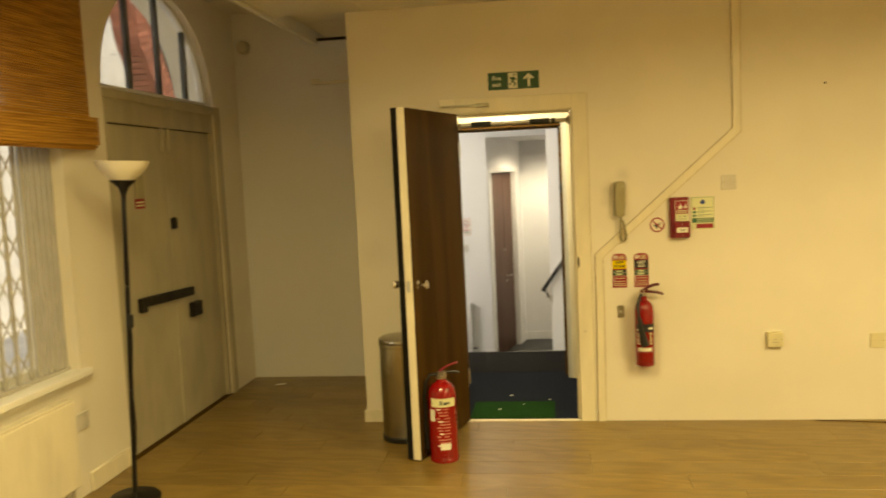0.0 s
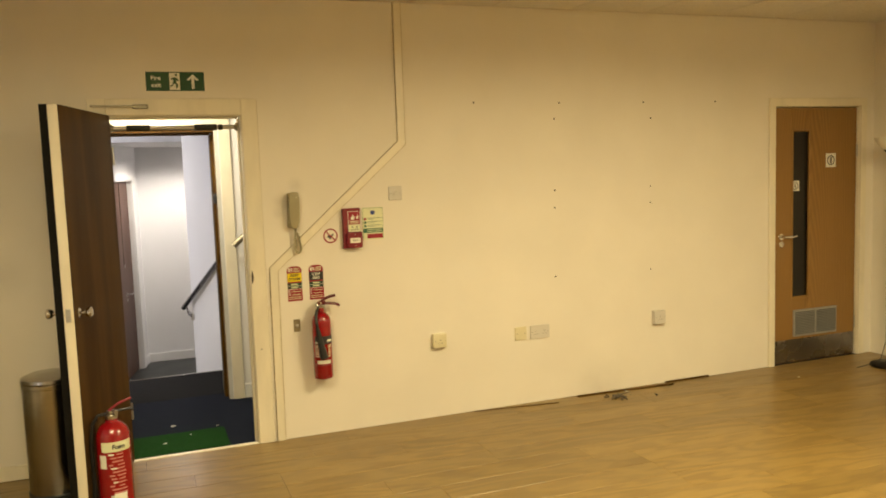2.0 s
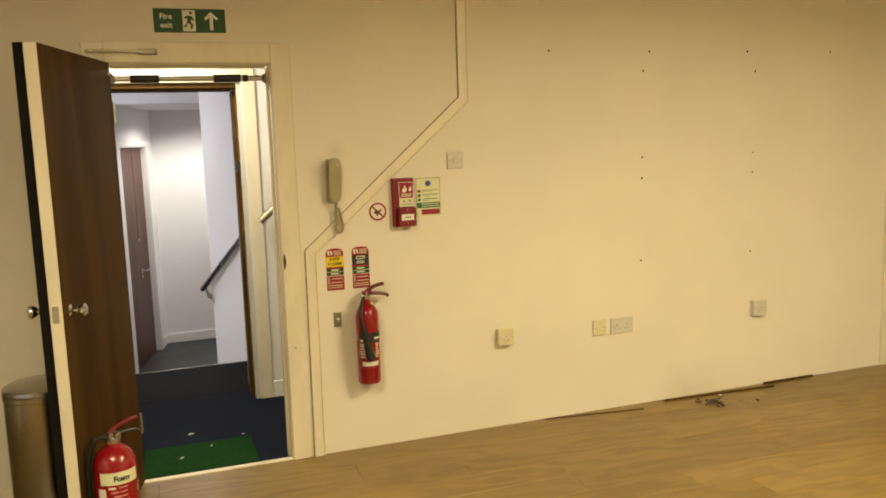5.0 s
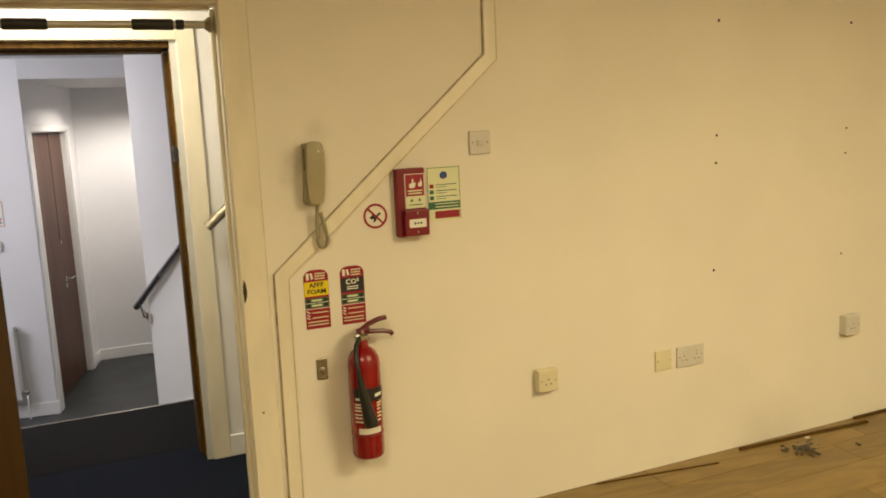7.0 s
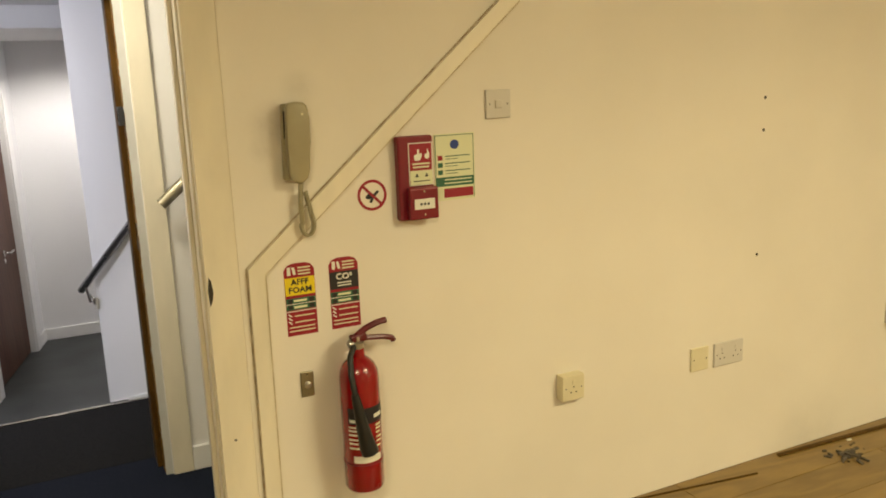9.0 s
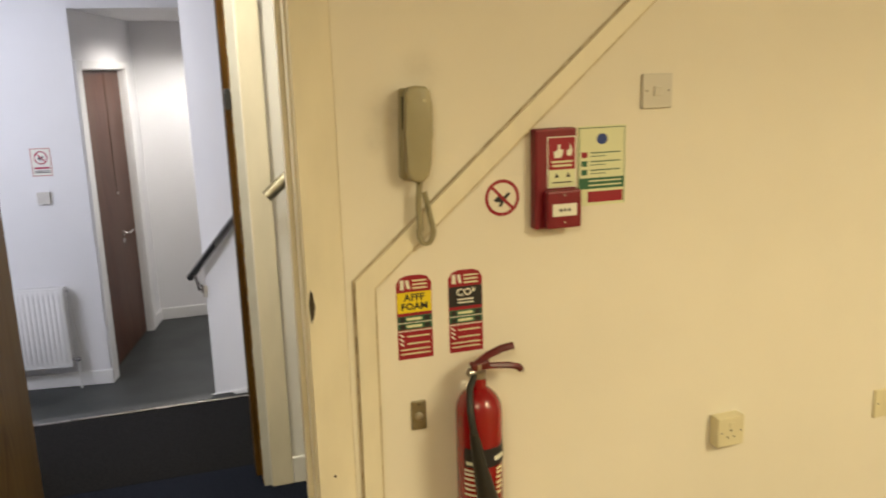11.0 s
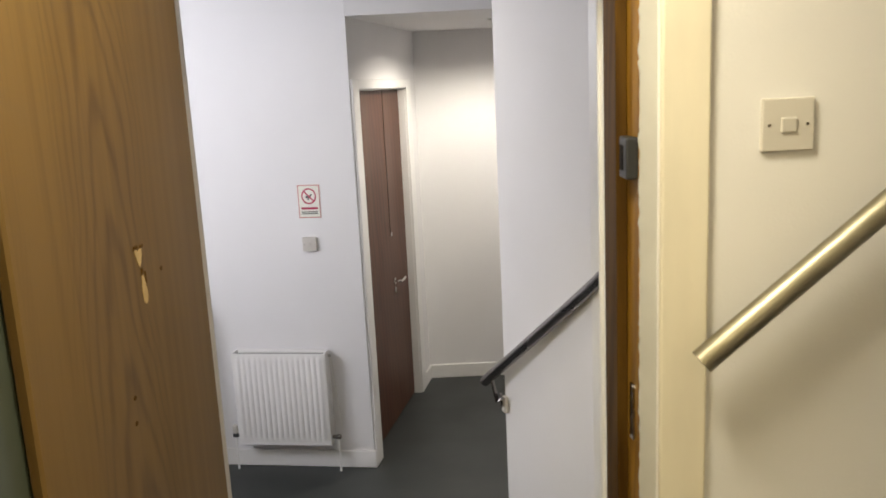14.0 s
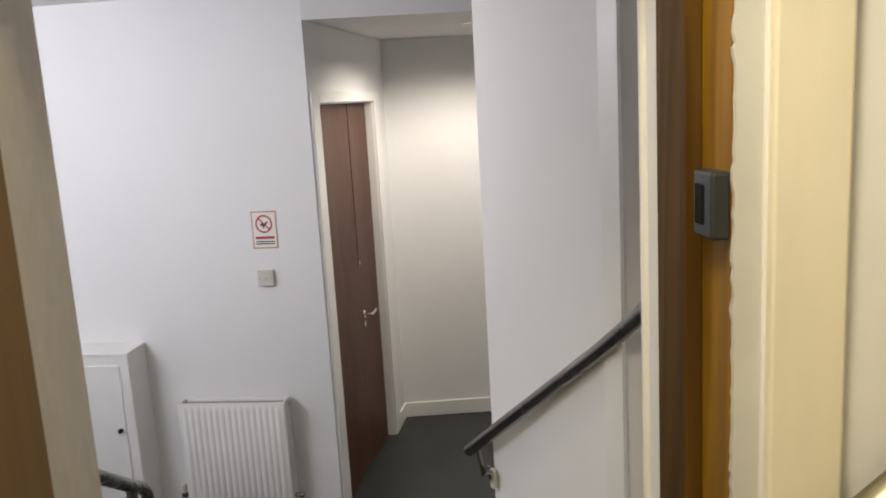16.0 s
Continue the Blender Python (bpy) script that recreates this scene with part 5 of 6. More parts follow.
part("transom", box(-0.10, 0.020, AY0 + 0.05, AY1 - 0.05, 2.062, AZ - 0.05, 0.004), "shadecream", dd)
part("transom_mould", box(-0.10, 0.040, AY0, AY1, AZ - 0.06, AZ, 0.008), "shadecream", dd)
part("architrave", box(0.030, 0.052, AY1, AY1 + 0.075, 0, AZ, 0.005), "shadecream", dd)
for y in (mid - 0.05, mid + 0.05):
    part("bolt", box(0.0, 0.020, y - 0.012, y + 0.012, 1.90, 2.06, 0.004), "shadecream", dd, "painted shoot bolt")
part("head_gap", box(-0.03, 0.001, AY0 + 0.051, AY1 - 0.051, 2.0552, 2.0618), "hole", dd, "dark gap over the leaves")
part("iron_bar", moved(box(0.0, 0.035, -0.36, 0.36, -0.030, 0.030, 0.006), pose(0.004, -0.16, 0.925, -2, 0, 0)), "iron", dd, "black iron bar")
part("iron_end", box(0.0, 0.045, -0.54, -0.49, 0.875, 0.965, 0.006), "iron", dd)
part("rim_lock", box(0.0, 0.045, 0.165, 0.300, 0.725, 0.830, 0.006), "iron", dd, "black rim lock")
part("night_latch", box(0.0, 0.030, -0.018, 0.040, 1.372, 1.452, 0.010), "iron", dd, "small dark latch")
part("letter_plate", box(0.0, 0.012, -0.455, -0.36, 1.595, 1.74, 0.004), "phone", dd, "dull metal plate")
st = thing("door_sign", pose(DX + 0.0005, -0.41, 1.563), "small red and white notice stuck on the double doors", "sign")
part("panel", box(0, 0.0015, -0.06, 0.06, -0.032, 0.032), "signred", st)
part("text_bar", box(0.0015, 0.002, -0.045, 0.045, 0.004, 0.014), "signcream", st)
part("text_bar", box(0.0015, 0.002, -0.045, 0.045, -0.016, -0.006), "signcream", st)

# sill added to block daylight coming in under the leaves
structure("sill_doorway", box(XL - 0.3, XL, AY0, AY1, -0.1, 0.004, 0.002), "walnut", "wooden sill added under the double doors against light from outside", "sill")
fan = thing("window_1", pose(XL - 0.11, 0, 0), "arched fanlight with upright glazing bars over the doors", "window", kind="structure")
own = bmesh.new()
outer, inner = arch_points(AY0, AY1, AZ, ARZ), arch_points(AY0 + 0.03, AY1 - 0.03, AZ + 0.03, ARZ - 0.05)
ring = [[own.verts.new((d, y, z)) for y, z in pts] for d, pts in ((0, outer), (0.055, outer), (0.055, inner), (0, inner))]
for a, c in zip(ring, ring[1:] + ring[:1]):
    for k in range(len(a) - 1):
        own.faces.new((a[k], a[k + 1], c[k + 1], c[k]))
part("frame", own, "white", fan, "white arched frame")
part("sill", box(0, 0.06, AY0 + 0.02, AY1 - 0.02, AZ + 0.001, AZ + 0.035, 0.004), "white", fan)
for y in (-0.32, 0.08, 0.48):
    c, r = (AY0 + AY1) / 2, (AY1 - AY0) / 2 - 0.03
    top_z = AZ + (ARZ - 0.05) * math.sqrt(max(0.02, 1 - ((y - c) / r) ** 2)) + 0.02
    part("glazing_bar", box(0.005, 0.045, y - 0.016, y + 0.016, AZ + 0.03, top_z, 0.003), "grey", fan, "dark glazing bar")
pane = part("pane", moved(prism(inner, 0.004, "x"), pose(0.02, 0, 0)), "glass", fan)
pane.visible_shadow = False

# window with folding grille and blind
win = thing("window_2", pose(XL, 0, 0), "white window with deep sill", "window", kind="structure")
part("frame", box(-0.20, -0.14, WY1 - 0.06, WY1, WZ0, WZ1, 0.004), "white", win)
part("frame", box(-0.20, -0.14, WY0, WY0 + 0.06, WZ0, WZ1, 0.004), "white", win)
part("frame", box(-0.20, -0.14, WY0 + 0.06, WY1 - 0.06, WZ1 - 0.06, WZ1, 0.004), "white", win)
part("frame", box(-0.20, -0.14, WY0 + 0.06, WY1 - 0.06, WZ0, WZ0 + 0.05, 0.004), "white", win)
for y in (-1.95, -2.55):
    part("mullion", box(-0.195, -0.145, y - 0.02, y + 0.02, WZ0 + 0.05, WZ1 - 0.06, 0.003), "white", win)
part("sill", box(-0.14, 0.045, WY0 - 0.05, WY1 + 0.05, WZ0 - 0.035, WZ0 + 0.001, 0.005, seg=2), "white", win, "white painted sill")
wp = part("pane", box(-0.172, -0.168, WY0 + 0.05, WY1 - 0.05, WZ0 + 0.04, WZ1 - 0.05), "glass", win)
wp.visible_shadow = False

grille = thing("security_grille", pose(XL - 0.075, 0, 0), "white folding lattice security grille inside the window", "grille")
part("track", box(-0.02, 0.02, WY0, WY1, WZ0 + 0.001, WZ0 + 0.020, 0.003), "lattice", grille, "bottom track")
part("track", box(-0.02, 0.02, WY0, WY1, WZ1 - 0.03, WZ1, 0.003), "lattice", grille, "top track")
ys = [WY1 - 0.014 - 0.046 * k for k in range(6)] + [WY1 - 0.30 - 0.105 * k for k in range(18)]
for k, y in enumerate(ys):
    if y > WY0 + 0.02:
        wide = 0.011 if k < 6 else 0.007
        part("upright", box(-0.010, 0.010, y - wide, y + wide, WZ0 + 0.02, WZ1 - 0.03, 0.002), "lattice", grille)
zs = [WZ0 + 0.10 + 0.20 * k for k in range(8)]
for a, c in zip(ys[6:], ys[7:]):
    if c < WY0 + 0.02:
        break
    b = bmesh.new()
    for z in zs:
        for dz in (0.075, -0.075):
            tube([(0.006 if dz > 0 else -0.006, a, z - dz), (0.006 if dz > 0 else -0.006, c, z + dz)], 0.005, 5, bm=b)
    part("lattice", b, "lattice", grille)

blind = thing("roman_blind", pose(XL + 0.05, 0, 0), "brown woven bamboo blind half drawn up over the window", "blind")
b = bmesh.new()
z = 1.93
while z < 2.95:
    box(0, 0.010, -3.75, -1.045, z, z + 0.0105, 0.002, bm=b)
    z += 0.0125
part("weave", b, "blind", blind, "woven bamboo strips")
for k, (x, z) in enumerate(((0.012, 1.885), (0.024, 1.895), (0.036, 1.91))):
    b = bmesh.new()
    for j in range(11):
        box(x, x + 0.008, -3.76, -1.03 + 0.006 * k, z + 0.014 * j, z + 0.014 * j + 0.012, 0.002, bm=b)
    part("fold", b, "blind", blind, "gathered lower folds")
part("head_rail", box(-0.045, 0.04, -3.75, -1.04, 2.95, 3.0, 0.004), "walnut", blind)

rad = thing("radiator", pose(XL + 0.05, 0, 0), "cream painted panel radiator under the window", "radiator")
part("panel", box(0, 0.06, -3.3, -1.49, 0.13, 0.585, 0.008, seg=2), "trim", rad)
part("grille_top", box(0.004, 0.056, -3.28, -1.51, 0.586, 0.600, 0.002), "trim", rad)
for y in (-1.8, -2.9):
    part("bracket", box(-0.048, 0.0, y - 0.02, y + 0.02, 0.2, 0.5), "trim", rad)
part("pipe", tube([(0.02, -1.52, 0.14), (0.02, -1.50, 0.10), (0.02, -1.50, 0.0)], 0.008, 8), "trim", rad)

s = thing("socket_outlet", pose(XL, -1.293, 0.415, 0, 0, 90), "white double wall socket beside the radiator", "socket")
part("plate", box(-0.075, 0.075, -0.010, 0, -0.045, 0.045, 0.003), "whiteplastic", s)
for c in (-0.035, 0.035):
    part("rocker", box(c - 0.006, c + 0.006, -0.013, -0.010, 0.012, 0.028, 0.001), "whiteplastic", s)
structure("baseboard_1", box(XL, XL + 0.018, WY1, AY0 - 0.03, 0, 0.11, 0.004), "trim", "cream painted skirting board", "skirting")
structure("baseboard_2", box(-1.568, -1.55, -0.016, 1.25, 0, 0.085, 0.004), "trim", "cream painted skirting board", "skirting")
structure("baseboard_3", box(-1.566, D1L - 0.096, -0.016, 0.0, 0, 0.085, 0.004), "trim", "cream painted skirting board", "skirting")
sounder = thing("alarm_sounder", pose(-2.74, 1.27, 2.78), "round off-white alarm sounder on the alcove wall", "alarm")
part("body", moved(lathe([(0.055, 0), (0.055, 0.03), (0.045, 0.05), (0.02, 0.055)], 24), pose(0, 0, 0, 90, 0, 0)), "greybeige", sounder, smooth=True)
shelf = thing("wall_rail", pose(-1.86, 1.27, 2.455), "short painted rail fixed to the alcove wall", "rail")
part("rail", box(-0.32, 0.07, -0.022, 0.0, -0.012, 0.012, 0.003), "trim", shelf)
part("bracket", box(-0.32, -0.25, -0.03, 0.0, 0.012, 0.035, 0.003), "trim", shelf)

# outside the west wall: paved yard, rendered wall and brick arch
structure("ground_yard", box(-14, XL - 0.3, -9, 16, -0.2, -0.02), "render", "pale paving outside", "ground")
structure("wall_yard", box(-7.2, -7.0, -9, 16, -0.02, 5.4), "render", "pale rendered wall across the yard", "wall")
arch = thing("brick_arch", pose(-4.92, 0, -0.02), "red brick arch springing from the yard outside the doors", "brick arch")
rise = [(4.98, 0.0), (4.86, 1.2), (4.58, 2.25), (4.16, 2.95), (3.88, 3.40), (3.77, 3.80), (3.72, 4.60)]
run = []
for (ya, za), (yc, zc) in zip(rise, rise[1:]):
    steps = max(1, round(math.hypot(yc - ya, zc - za) / 0.075))
    run += [(ya + (yc - ya) * k / steps, za + (zc - za) * k / steps, math.degrees(math.atan2(zc - za, yc - ya))) for k in range(steps)]
part("core", prism([(y - 0.20, z) for y, z in rise] + [(y + 0.20, z) for y, z in rise[::-1]], -0.30, "x"), "brick", arch)
course = mesh("brick", box(0.0, 0.014, -0.03, 0.03, -0.095, 0.095, 0.003), "brick")
edge = mesh("brick", box(-0.22, 0.010, -0.03, 0.03, -0.007, 0.007, 0.003), "brick")
for k, (y, z, turn) in enumerate(run):
    for side in (-0.101, 0.101):
        ob = new("brick", course)
        ob.matrix_world = pose(0.0, y, z + 0.035, turn, 0, 0) @ pose(0, 0, side)
        ob.parent = arch
    ob = new("brick", edge)
    ob.matrix_world = pose(-0.06, y, z + 0.035, turn, 0, 0) @ pose(0, 0, 0.203)
    ob.parent = arch
# slab added behind the arch for the dark reflection in the fanlight
b = prism([(y + 0.12, z - 0.02) for y, z in rise] + [(9.0, 4.58), (9.0, -0.02)], -0.25, "x")
structure("wall_outbuilding", moved(b, pose(-4.95, 0, 0)), "darkslab", "dark grey slab standing in for the reflection in the fanlight", "wall")
b = box(-2.12, -1.69, 1.258, 1.268, 2.792, 2.8145)
box(-1.735, -1.69, 1.262, 1.268, 2.47, 2.792, bm=b)
structure("trim_alcove_gap", b, "hole", "dark open joint under the alcove ceiling", "joint")


# ---- stair hall and corridor ----
def skirting(name, x0, y0, x1, y1, z):
    """A white skirting board from one point of the plan to the next, proud on its right-hand side."""
    d = Vector((x1 - x0, y1 - y0, 0))
    b = box(0, d.length, -0.016, 0, 0, 0.115, 0.004)
    ob = structure(name, b, "white", "white gloss skirting board", "skirting")
    ob.matrix_world = pose(x0, y0, z, 0, 0, math.degrees(math.atan2(d.y, d.x)))


skirting("baseboard_4", *(BACK @ Vector((-3.6, 0, 0))).xy, *(BACK @ Vector((0.016, 0, 0))).xy, FZ)
ca = CANG
cu = Vector((math.cos(radians(CANG)), math.sin(radians(CANG)), 0))
skirting("baseboard_5", HX, HY, HX + cu.x * (C0 - 0.14), HY + cu.y * (C0 - 0.14), FZ)
skirting("baseboard_7", HX + cu.x * (C1 + 0.13), HY + cu.y * (C1 + 0.13), CX, CY, FZ)
structure("baseboard_8", box(D2R + 0.116, 1.6, LY - 0.016, LY, 0, 0.11, 0.004), "white", "white painted skirting board of the lobby", "skirting")
skirting("baseboard_6", CX, CY, 1.5, CY, FZ)

# red-brown door set back in the oblique wall; its own x runs along the wall
door_5 = thing("door_5", pose(HX, HY, FZ, 0, 0, ca), "closed red-brown veneered door with lever handle and white frame", "door", kind="structure")
part("leaf", box(C0, C1, 0.052, 0.09, 0.008, CH, 0.002), "hallwood", door_5)
part("joint", box(0.855, 0.863, 0.0485, 0.0515, 1.38, CH, 0.0), "hole", door_5, "dark cable line down the face")
part("lining", box(C0 - 0.02, C0, 0.0, 0.10, 0, CH, 0.002), "white", door_5)
part("lining", box(C1, C1 + 0.02, 0.0, 0.10, 0, CH, 0.002), "white", door_5)
part("lining", box(C0 - 0.02, C1 + 0.02, 0.0, 0.10, CH, CH + 0.02, 0.002), "white", door_5)
part("frame", box(C0 - 0.13, C0 - 0.008, -0.018, 0.0, 0, CH + 0.07, 0.004), "white", door_5)
part("frame", box(C1 + 0.008, C1 + 0.13, -0.018, 0.0, 0, CH + 0.07, 0.004), "white", door_5)
part("frame", box(C0 - 0.008, C1 + 0.008, -0.0175, 0.0, CH + 0.008, CH + 0.07, 0.004), "white", door_5)
lever("lever_handle", door_5, pose(0.90, 0.052, 1.02), flip=1)
part("escutcheon", moved(lathe([(0.022, 0), (0.022, 0.006)], 16), pose(0.90, 0.052, 0.955, 90, 0, 0)), "chrome", door_5)
part("latch", box(0.849, 0.869, 0.040, 0.052, 1.36, 1.39, 0.003), "chrome", door_5)


def hall_radiator():
    r = thing("radiator", BACK @ pose(-0.549, 0, -0.531), "white ribbed panel radiator on the hall wall", "radiator")
    w, h, y0, y1 = 0.306, 0.60, -0.137, -0.035
    n = 16
    own = bmesh.new()
    xs = []
    for k in range(n):
        c = -w + 0.022 + (2 * w - 0.044) * (k + 0.5) / n
        s = (2 * w - 0.044) / n / 2
        xs += [(c - s, y0 + 0.009), (c - s * 0.80, y0 + 0.008), (c - s * 0.42, y0 + 0.001), (c, y0), (c + s * 0.42, y0 + 0.001), (c + s * 0.80, y0 + 0.008)]
    xs = [(-w, y0 + 0.02), (-w + 0.006, y0 + 0.010)] + xs + [(w - 0.006, y0 + 0.010), (w, y0 + 0.02)]
    lo = [own.verts.new((x, y, 0.05)) for x, y in xs]
    hi = [own.verts.new((x, y, h - 0.045)) for x, y in xs]
    lo2 = [own.verts.new((x, y0 + 0.010, 0.03)) for x, y in xs]
    hi2 = [own.verts.new((x, y0 + 0.010, h - 0.028)) for x, y in xs]
    lo3 = [own.verts.new((x, y0 + 0.012, 0.0)) for x, y in xs]
    hi3 = [own.verts.new((x, y0 + 0.012, h)) for x, y in xs]
    for a, c in ((lo3, lo2), (lo2, lo), (lo, hi), (hi, hi2), (hi2, hi3)):
        for k in range(len(xs) - 1):
            own.faces.new((a[k], a[k + 1], c[k + 1], c[k]))
    part("front_panel", own, "white", r, "ribbed white front", smooth=True)
    part("back_panel", box(-w, w, y1, y1 + 0.012, 0, h, 0.003), "white", r)
    part("convector", box(-w + 0.02, w - 0.02, y0 + 0.03, y1 - 0.005, 0.02, h - 0.02), "ventgrey", r, "shaded convector fins")
    for x0, x1 in ((-w, -w + 0.014), (w - 0.014, w)):
        part("side_panel", box(x0, x1, y0 + 0.012, y1, 0, h, 0.004), "white", r)
    part("top_rail", box(-w + 0.014, w - 0.014, y0 + 0.012, y0 + 0.018, h - 0.008, h, 0.001), "white", r)
    part("bottom_edge", box(-w, w, y0 + 0.012, y1, -0.012, 0.0, 0.002), "white", r)
    part("bleed_valve", moved(lathe([(0.009, 0), (0.009, 0.014), (0.006, 0.018)], 12), pose(w, -0.06, h - 0.03, 0, 90, 0)), "chrome", r, smooth=True)
    for sx in (-1, 1):
        v = part("valve", moved(lathe([(0.012, 0), (0.012, 0.025), (0.016, 0.028), (0.016, 0.05), (0.010, 0.055)], 14), pose(sx * w, -0.085, 0.035, 0, 90 * sx, 0)), "darksteel" if sx > 0 else "black", r, "radiator valve", smooth=True)
        part("pipe", tube([(sx * (w + 0.038), -0.085, 0.035), (sx * (w + 0.038), -0.085, -0.20)], 0.0075, 8), "white", r, smooth=True)
    part("valve_head", lathe([(0.014, 0.05), (0.017, 0.055), (0.017, 0.10), (0.013, 0.105)], 14, bm=None), "whiteplastic", r, smooth=True, at=pose(-w - 0.038, -0.085, 0.0))
    part("pipe", tube([(w + 0.012, -0.045, h - 0.05), (w + 0.022, -0.03, h * 0.6), (w + 0.05, -0.02, 0.06)], 0.005, 8), "white", r, smooth=True)
    for x in (-0.2, 0.2):
        part("bracket", box(x - 0.02, x + 0.02, y1 + 0.012, 0.0, 0.1, 0.5), "white", r)


hall_radiator()

hs = thing("no_smoking_sign", BACK @ pose(-0.301, 0, 1.007) @ Matrix.Diagonal((0.9, 1, 0.95, 1)), "white and pink no smoking notice on the hall wall", "sign")
part("panel", box(-0.078, 0.078, -0.004, 0, -0.108, 0.108), "signwhite", hs)
for bx in (box(-0.078, 0.078, -0.0047, -0.004, 0.101, 0.107), box(-0.078, 0.078, -0.0047, -0.004, -0.107, -0.101), box(-0.077, -0.071, -0.0047, -0.004, -0.101, 0.101), box(0.071, 0.077, -0.0047, -0.004, -0.101, 0.101)):
    part("border", bx, "labelpink", hs, "thin pink border")
prohibition(hs, 0.052, x=0, z=0.034, y=-0.004, ring="hallred")
part("text_bar", box(-0.058, 0.058, -0.0047, -0.004, -0.052, -0.038), "hallred", hs, "red line of text")
for z in (-0.068, -0.080):
    part("text_bar", box(-0.058, 0.058, -0.0047, -0.004, z - 0.003, z + 0.003), "signblack", hs, "dark line of text")
switch_plate("light_switch", "pale grey square switch on the hall wall", -0.3155, 0.743, w=0.088, wall=BACK, mat="whiteplastic", rocker=0.014, thick=0.022)

cab = thing("meter_cupboard", BACK @ pose(-1.065, 0, FZ), "low white painted cupboard against the hall wall", "cupboard")
part("carcass", box(-1.10, 0.0, -0.205, 0.0, 0.0, 1.118, 0.004), "white", cab)
part("top", box(-1.10, 0.004, -0.210, 0.0, 1.118, 1.135, 0.003), "white", cab)
part("door", box(-0.60, -0.055, -0.213, -0.2055, 0.10, 1.065, 0.003), "white", cab)
part("knob", moved(lathe([(0.006, 0), (0.006, 0.012), (0.014, 0.018), (0.013, 0.028), (0.005, 0.031)], 16), pose(-0.081, -0.213, 0.698, 90, 0, 0)), "iron", cab, "dark round knob", smooth=True)

# handrails
def rail(name, label, pts, r, mat, brackets, foot=None):
    h = thing(name, pose(0, 0, 0), label, "handrail")
    part("tube", tube(pts, r, 18), mat, h, smooth=True)
    for p, q in brackets:
        b = tube([p, ((p[0] + q[0]) / 2, (p[1] + q[1]) / 2, min(p[2], q[2]) - 0.012), q], 0.008, 8)
        part("bracket", b, mat, h, "curved metal bracket", smooth=True)
        part("rose", moved(lathe([(0.026, -0.004), (0.026, 0.003), (0.022, 0.005)], 18), pose(*q, 0, 90, 0) if abs(p[0] - q[0]) > abs(p[1] - q[1]) else pose(*q, 90, 0, 0)), mat, h)
    if foot:
        part("post", tube(foot, 0.018, 12), mat, h, smooth=True)
    return h


rd = Vector((0.54, -1.0, 0.88))
pts = [Vector((-0.378, 2.904, 0.450 + lift)) + rd * k for k, lift in ((0, 0), (0.25, -0.002), (0.5, -0.004), (0.6, -0.004), (0.68, 0.000), (0.78, 0.012), (0.95, 0.04))]
rail("handrail", "dark steel tube handrail sloping down beside the steps", pts, 0.0215, "darksteel",
     [((-0.352, 2.85, 0.478), (-0.318, 2.835, 0.395))])
lpts = [(-0.081 + 0.186 * k, 1.055, 1.165 + 0.158 * k) for k in (0, 0.8, 1.6, 2.4, 3.4)]
rail("handrail", "satin steel tube handrail rising along the lobby wall", lpts, 0.0225, "satin", [((0.352, 1.058, 1.518), (0.372, LY, 1.470))])
lobby_rail = bpy.data.objects["handrail.001"]
way = Vector((0.186, 0, 0.158)).to_track_quat("Z", "Y").to_matrix().to_4x4()
for k in (2.22, 2.46):
    part("collar", moved(lathe([(0.0228, -0.006), (0.0252, -0.004), (0.0252, 0.004), (0.0228, 0.006)], 18), pose(-0.081 + 0.186 * k, 1.055, 1.165 + 0.158 * k) @ way), "satin", lobby_rail, smooth=True)
rail("handrail", "dark tube handrail on the far side of the steps", [(-1.44, 2.15, 0.835), (-1.465, 2.5, 0.63), (-1.50, 2.80, 0.455), (-1.515, 2.93, 0.385), (-1.522, 2.985, 0.34), (-1.524, 3.0, 0.28)], 0.021, "darksteel", (),
     foot=[(-1.50, 2.80, 0.45), (-1.50, 2.80, FZ)])
b = prism([(PB[0] - 0.006, PB[1] - 0.006), (PB[0] + 0.03, PB[1] - 0.055), (PB[0] + 0.042, PB[1] - 0.045), (PB[0] + 0.004, PB[1] + 0.012)], HCEIL - FZ, "z")
structure("trim_stair_side", moved(b, pose(0, 0, FZ)), "white", "white corner strip on the stair wall", "trim")
sa = math.degrees(math.atan2(PB[1] - PA[1], PB[0] - PA[0]))
string = pose(PA[0], PA[1], -0.288, 0, 0, sa) @ pose(0, 0, 0, 0, -20.3, 0)
structure("trim_stair_foot", moved(box(-0.012, 0.62, -0.014, 0.0, 0.0, 0.024, 0.003), string), "white", "white capping on the stair string", "trim")
structure("stair_string", moved(box(-0.012, 0.62, -0.010, 0.0, -0.40, 0.0, 0.002), string), "vinyl", "grey stair string beside the steps", "stairs")
stub = thing("wall_socket_box", pose(-0.297, 2.836, 0.375, 0, 0, 28), "small white boxed connection low on the stair wall", "junction box")
part("box", box(-0.016, 0.0, -0.014, 0.014, -0.034, 0.034, 0.004, seg=2), "whiteplastic", stub)
part("cable", tube([(-0.010, -0.004, 0.030), (-0.030, -0.012, 0.034), (-0.046, -0.016, 0.050), (-0.050, -0.016, 0.072)], 0.003, 6), "grey", stub, "short grey cable loop", smooth=True)

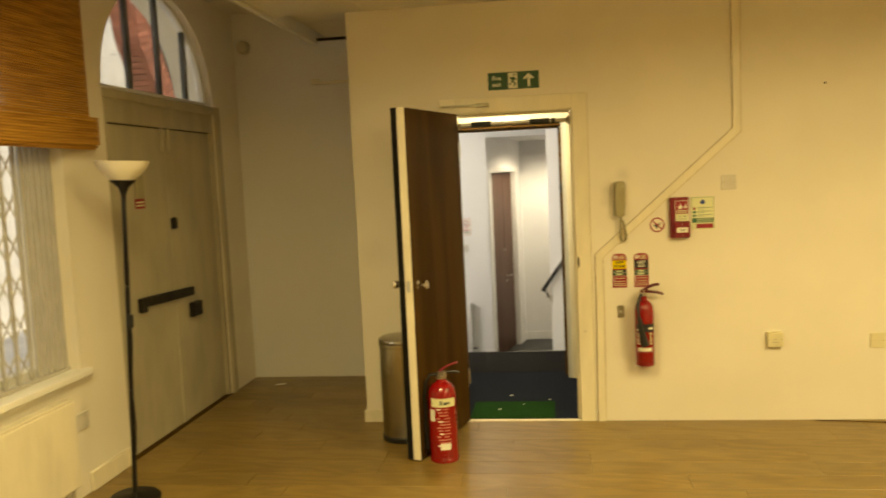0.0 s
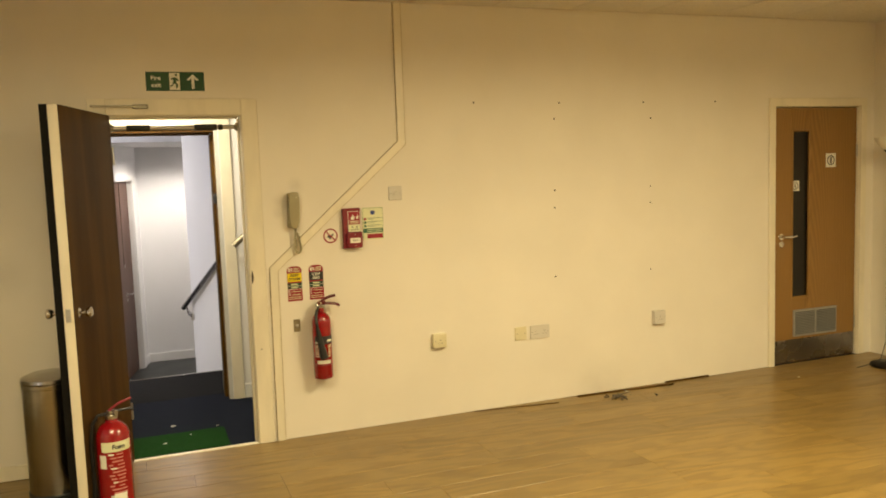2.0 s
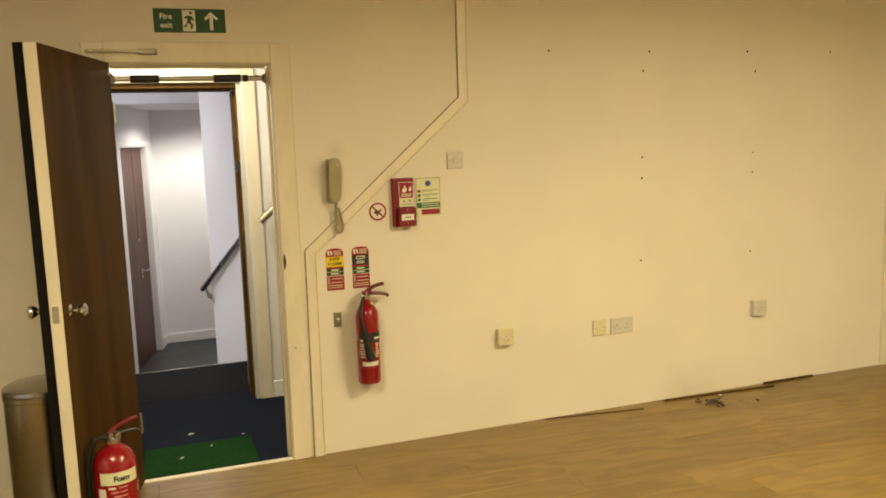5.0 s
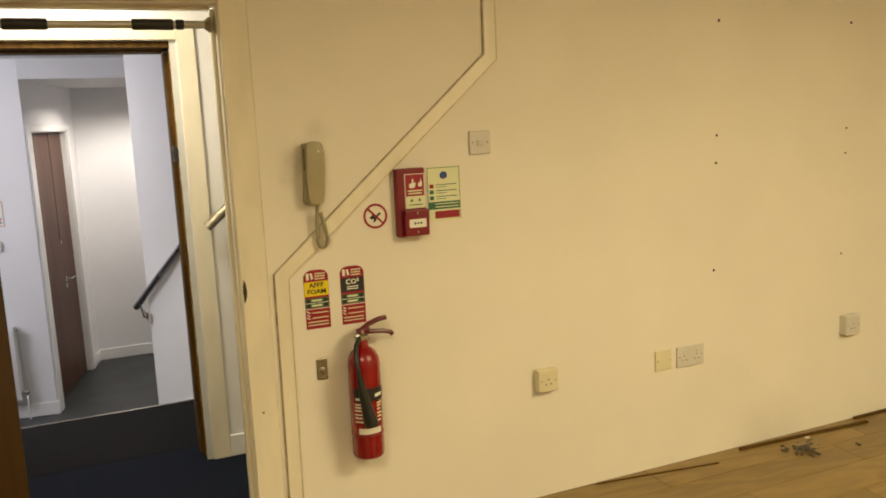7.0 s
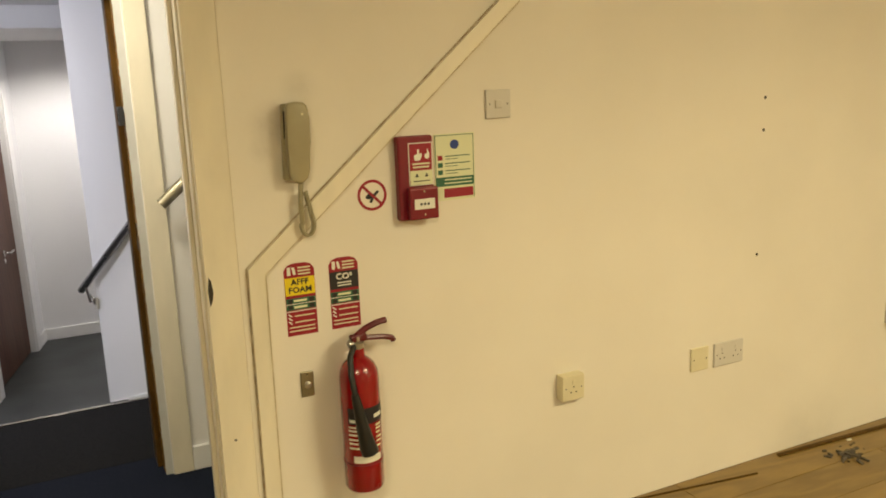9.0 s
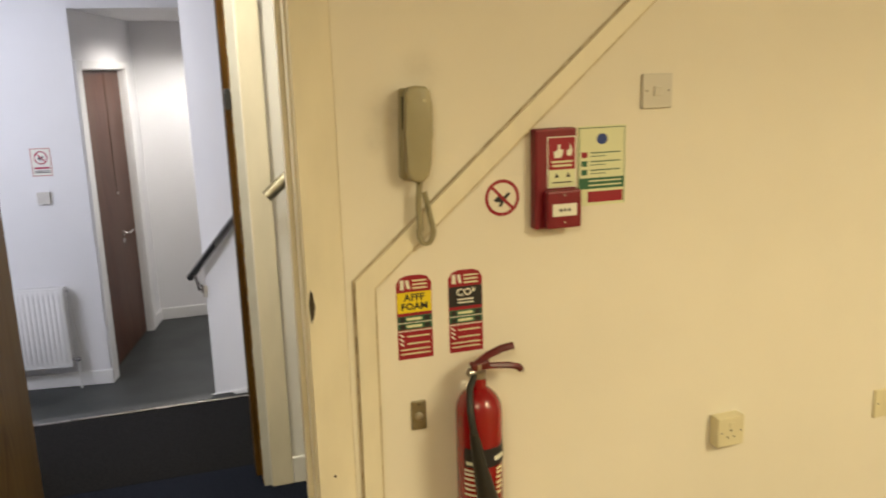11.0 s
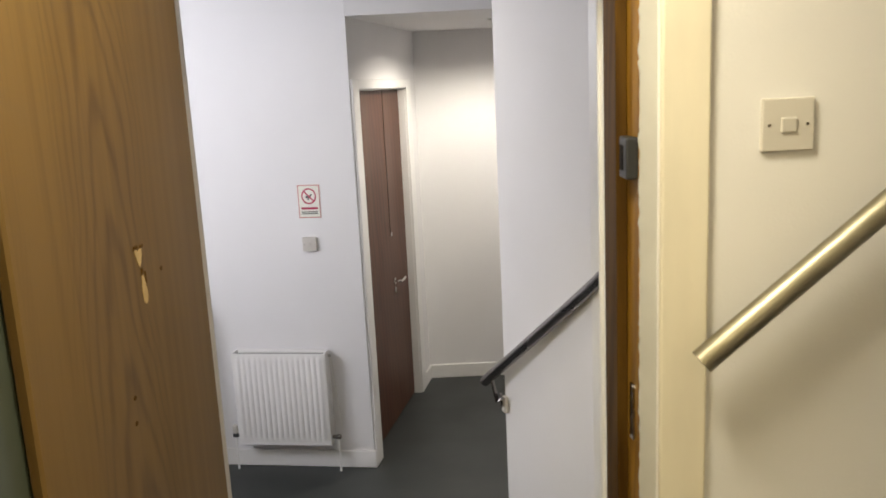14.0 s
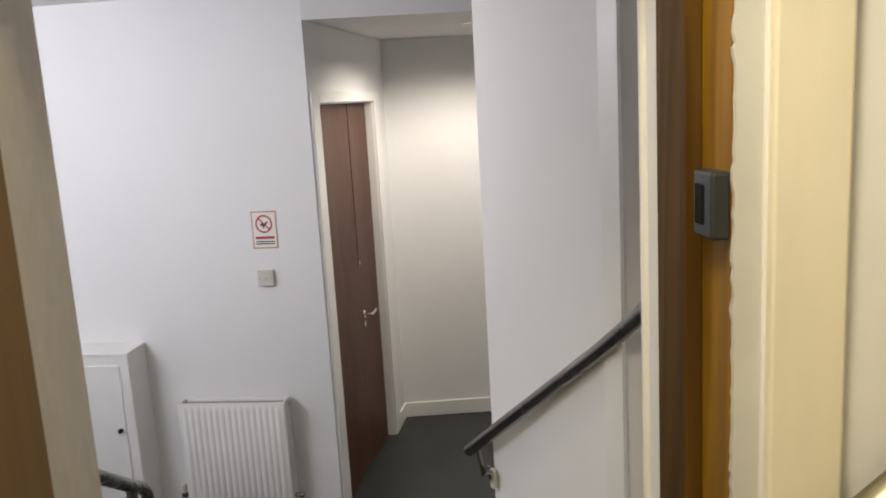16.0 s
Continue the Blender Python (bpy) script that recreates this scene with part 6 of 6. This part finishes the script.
dl = thing("downlight", pose(-0.13, 5.25, 2.085), "small round white recessed downlight in the corridor", "ceiling light")
part("bezel", lathe([(0.030, -0.001), (0.045, -0.001), (0.045, -0.006), (0.030, -0.010)], 24, cap=False), "chrome", dl, smooth=True)

# lamps in the suspended ceiling and the lobby
for lx, ly in ((2.0, -2.9), (-1.20, -3.10), (3.2, -4.9)):
    cl = thing("ceiling_light", pose(lx, ly, CEIL), "oblong opal ceiling light panel", "ceiling light", "ceiling light panels")
    part("frame", box(-0.60, 0.60, -0.30, 0.30, -0.010, -0.001, 0.002), "white", cl)
    part("diffuser", box(-0.57, 0.57, -0.27, 0.27, -0.016, -0.011, 0.002), "lampglow", cl)
ll = thing("ceiling_light", pose(-0.62, 0.60, 2.45), "round lobby ceiling light", "ceiling light")
part("body", lathe([(0.16, 0.0), (0.16, -0.012), (0.15, -0.02)], 28), "white", ll)
# body for the added hall fill, out of view
hl = thing("ceiling_light", pose(-1.15, 3.05, HCEIL), "round unseen ceiling light added above the steps", "ceiling light")
part("body", lathe([(0.16, 0.0), (0.16, -0.012), (0.15, -0.02)], 28), "white", hl)

# ---- laminate boards ----
BOARD_W, BOARD_L = 0.19, 1.20
floor_ob = bpy.data.objects["floor"]
shared = {}


def board(x0, x1, y0, y1):
    key = (round(x1 - x0, 3), round(y1 - y0, 3))
    if key not in shared:
        w, h = (x1 - x0) / 2 - 0.0008, (y1 - y0) / 2 - 0.0008
        shared[key] = mesh("board", box(-w, w, -h, h, -0.010, 0.0, 0.0012), "plank")
    ob = new("board", shared[key])
    ob.matrix_world = pose((x0 + x1) / 2, (y0 + y1) / 2, 0)
    ob.parent = floor_ob


rng = random.Random(4)
y, row = 0.0, 0
while y > YB + 0.01:
    x = XL - rng.choice((0.1, 0.35, 0.6, 0.85, 1.05))
    while x < XR:
        a, c = max(x, XL), min(x + BOARD_L, XR)
        if c - a > 0.02:
            board(a, c, max(y - BOARD_W, YB), y)
        x += BOARD_L
    y -= BOARD_W
y = 0.0
while y < 1.26:
    board(XL, -2.15 - 0.2 * (round(y / BOARD_W) % 3), y, min(y + BOARD_W, 1.27))
    board(-2.15 - 0.2 * (round(y / BOARD_W) % 3), -1.55, y, min(y + BOARD_W, 1.27))
    y += BOARD_W
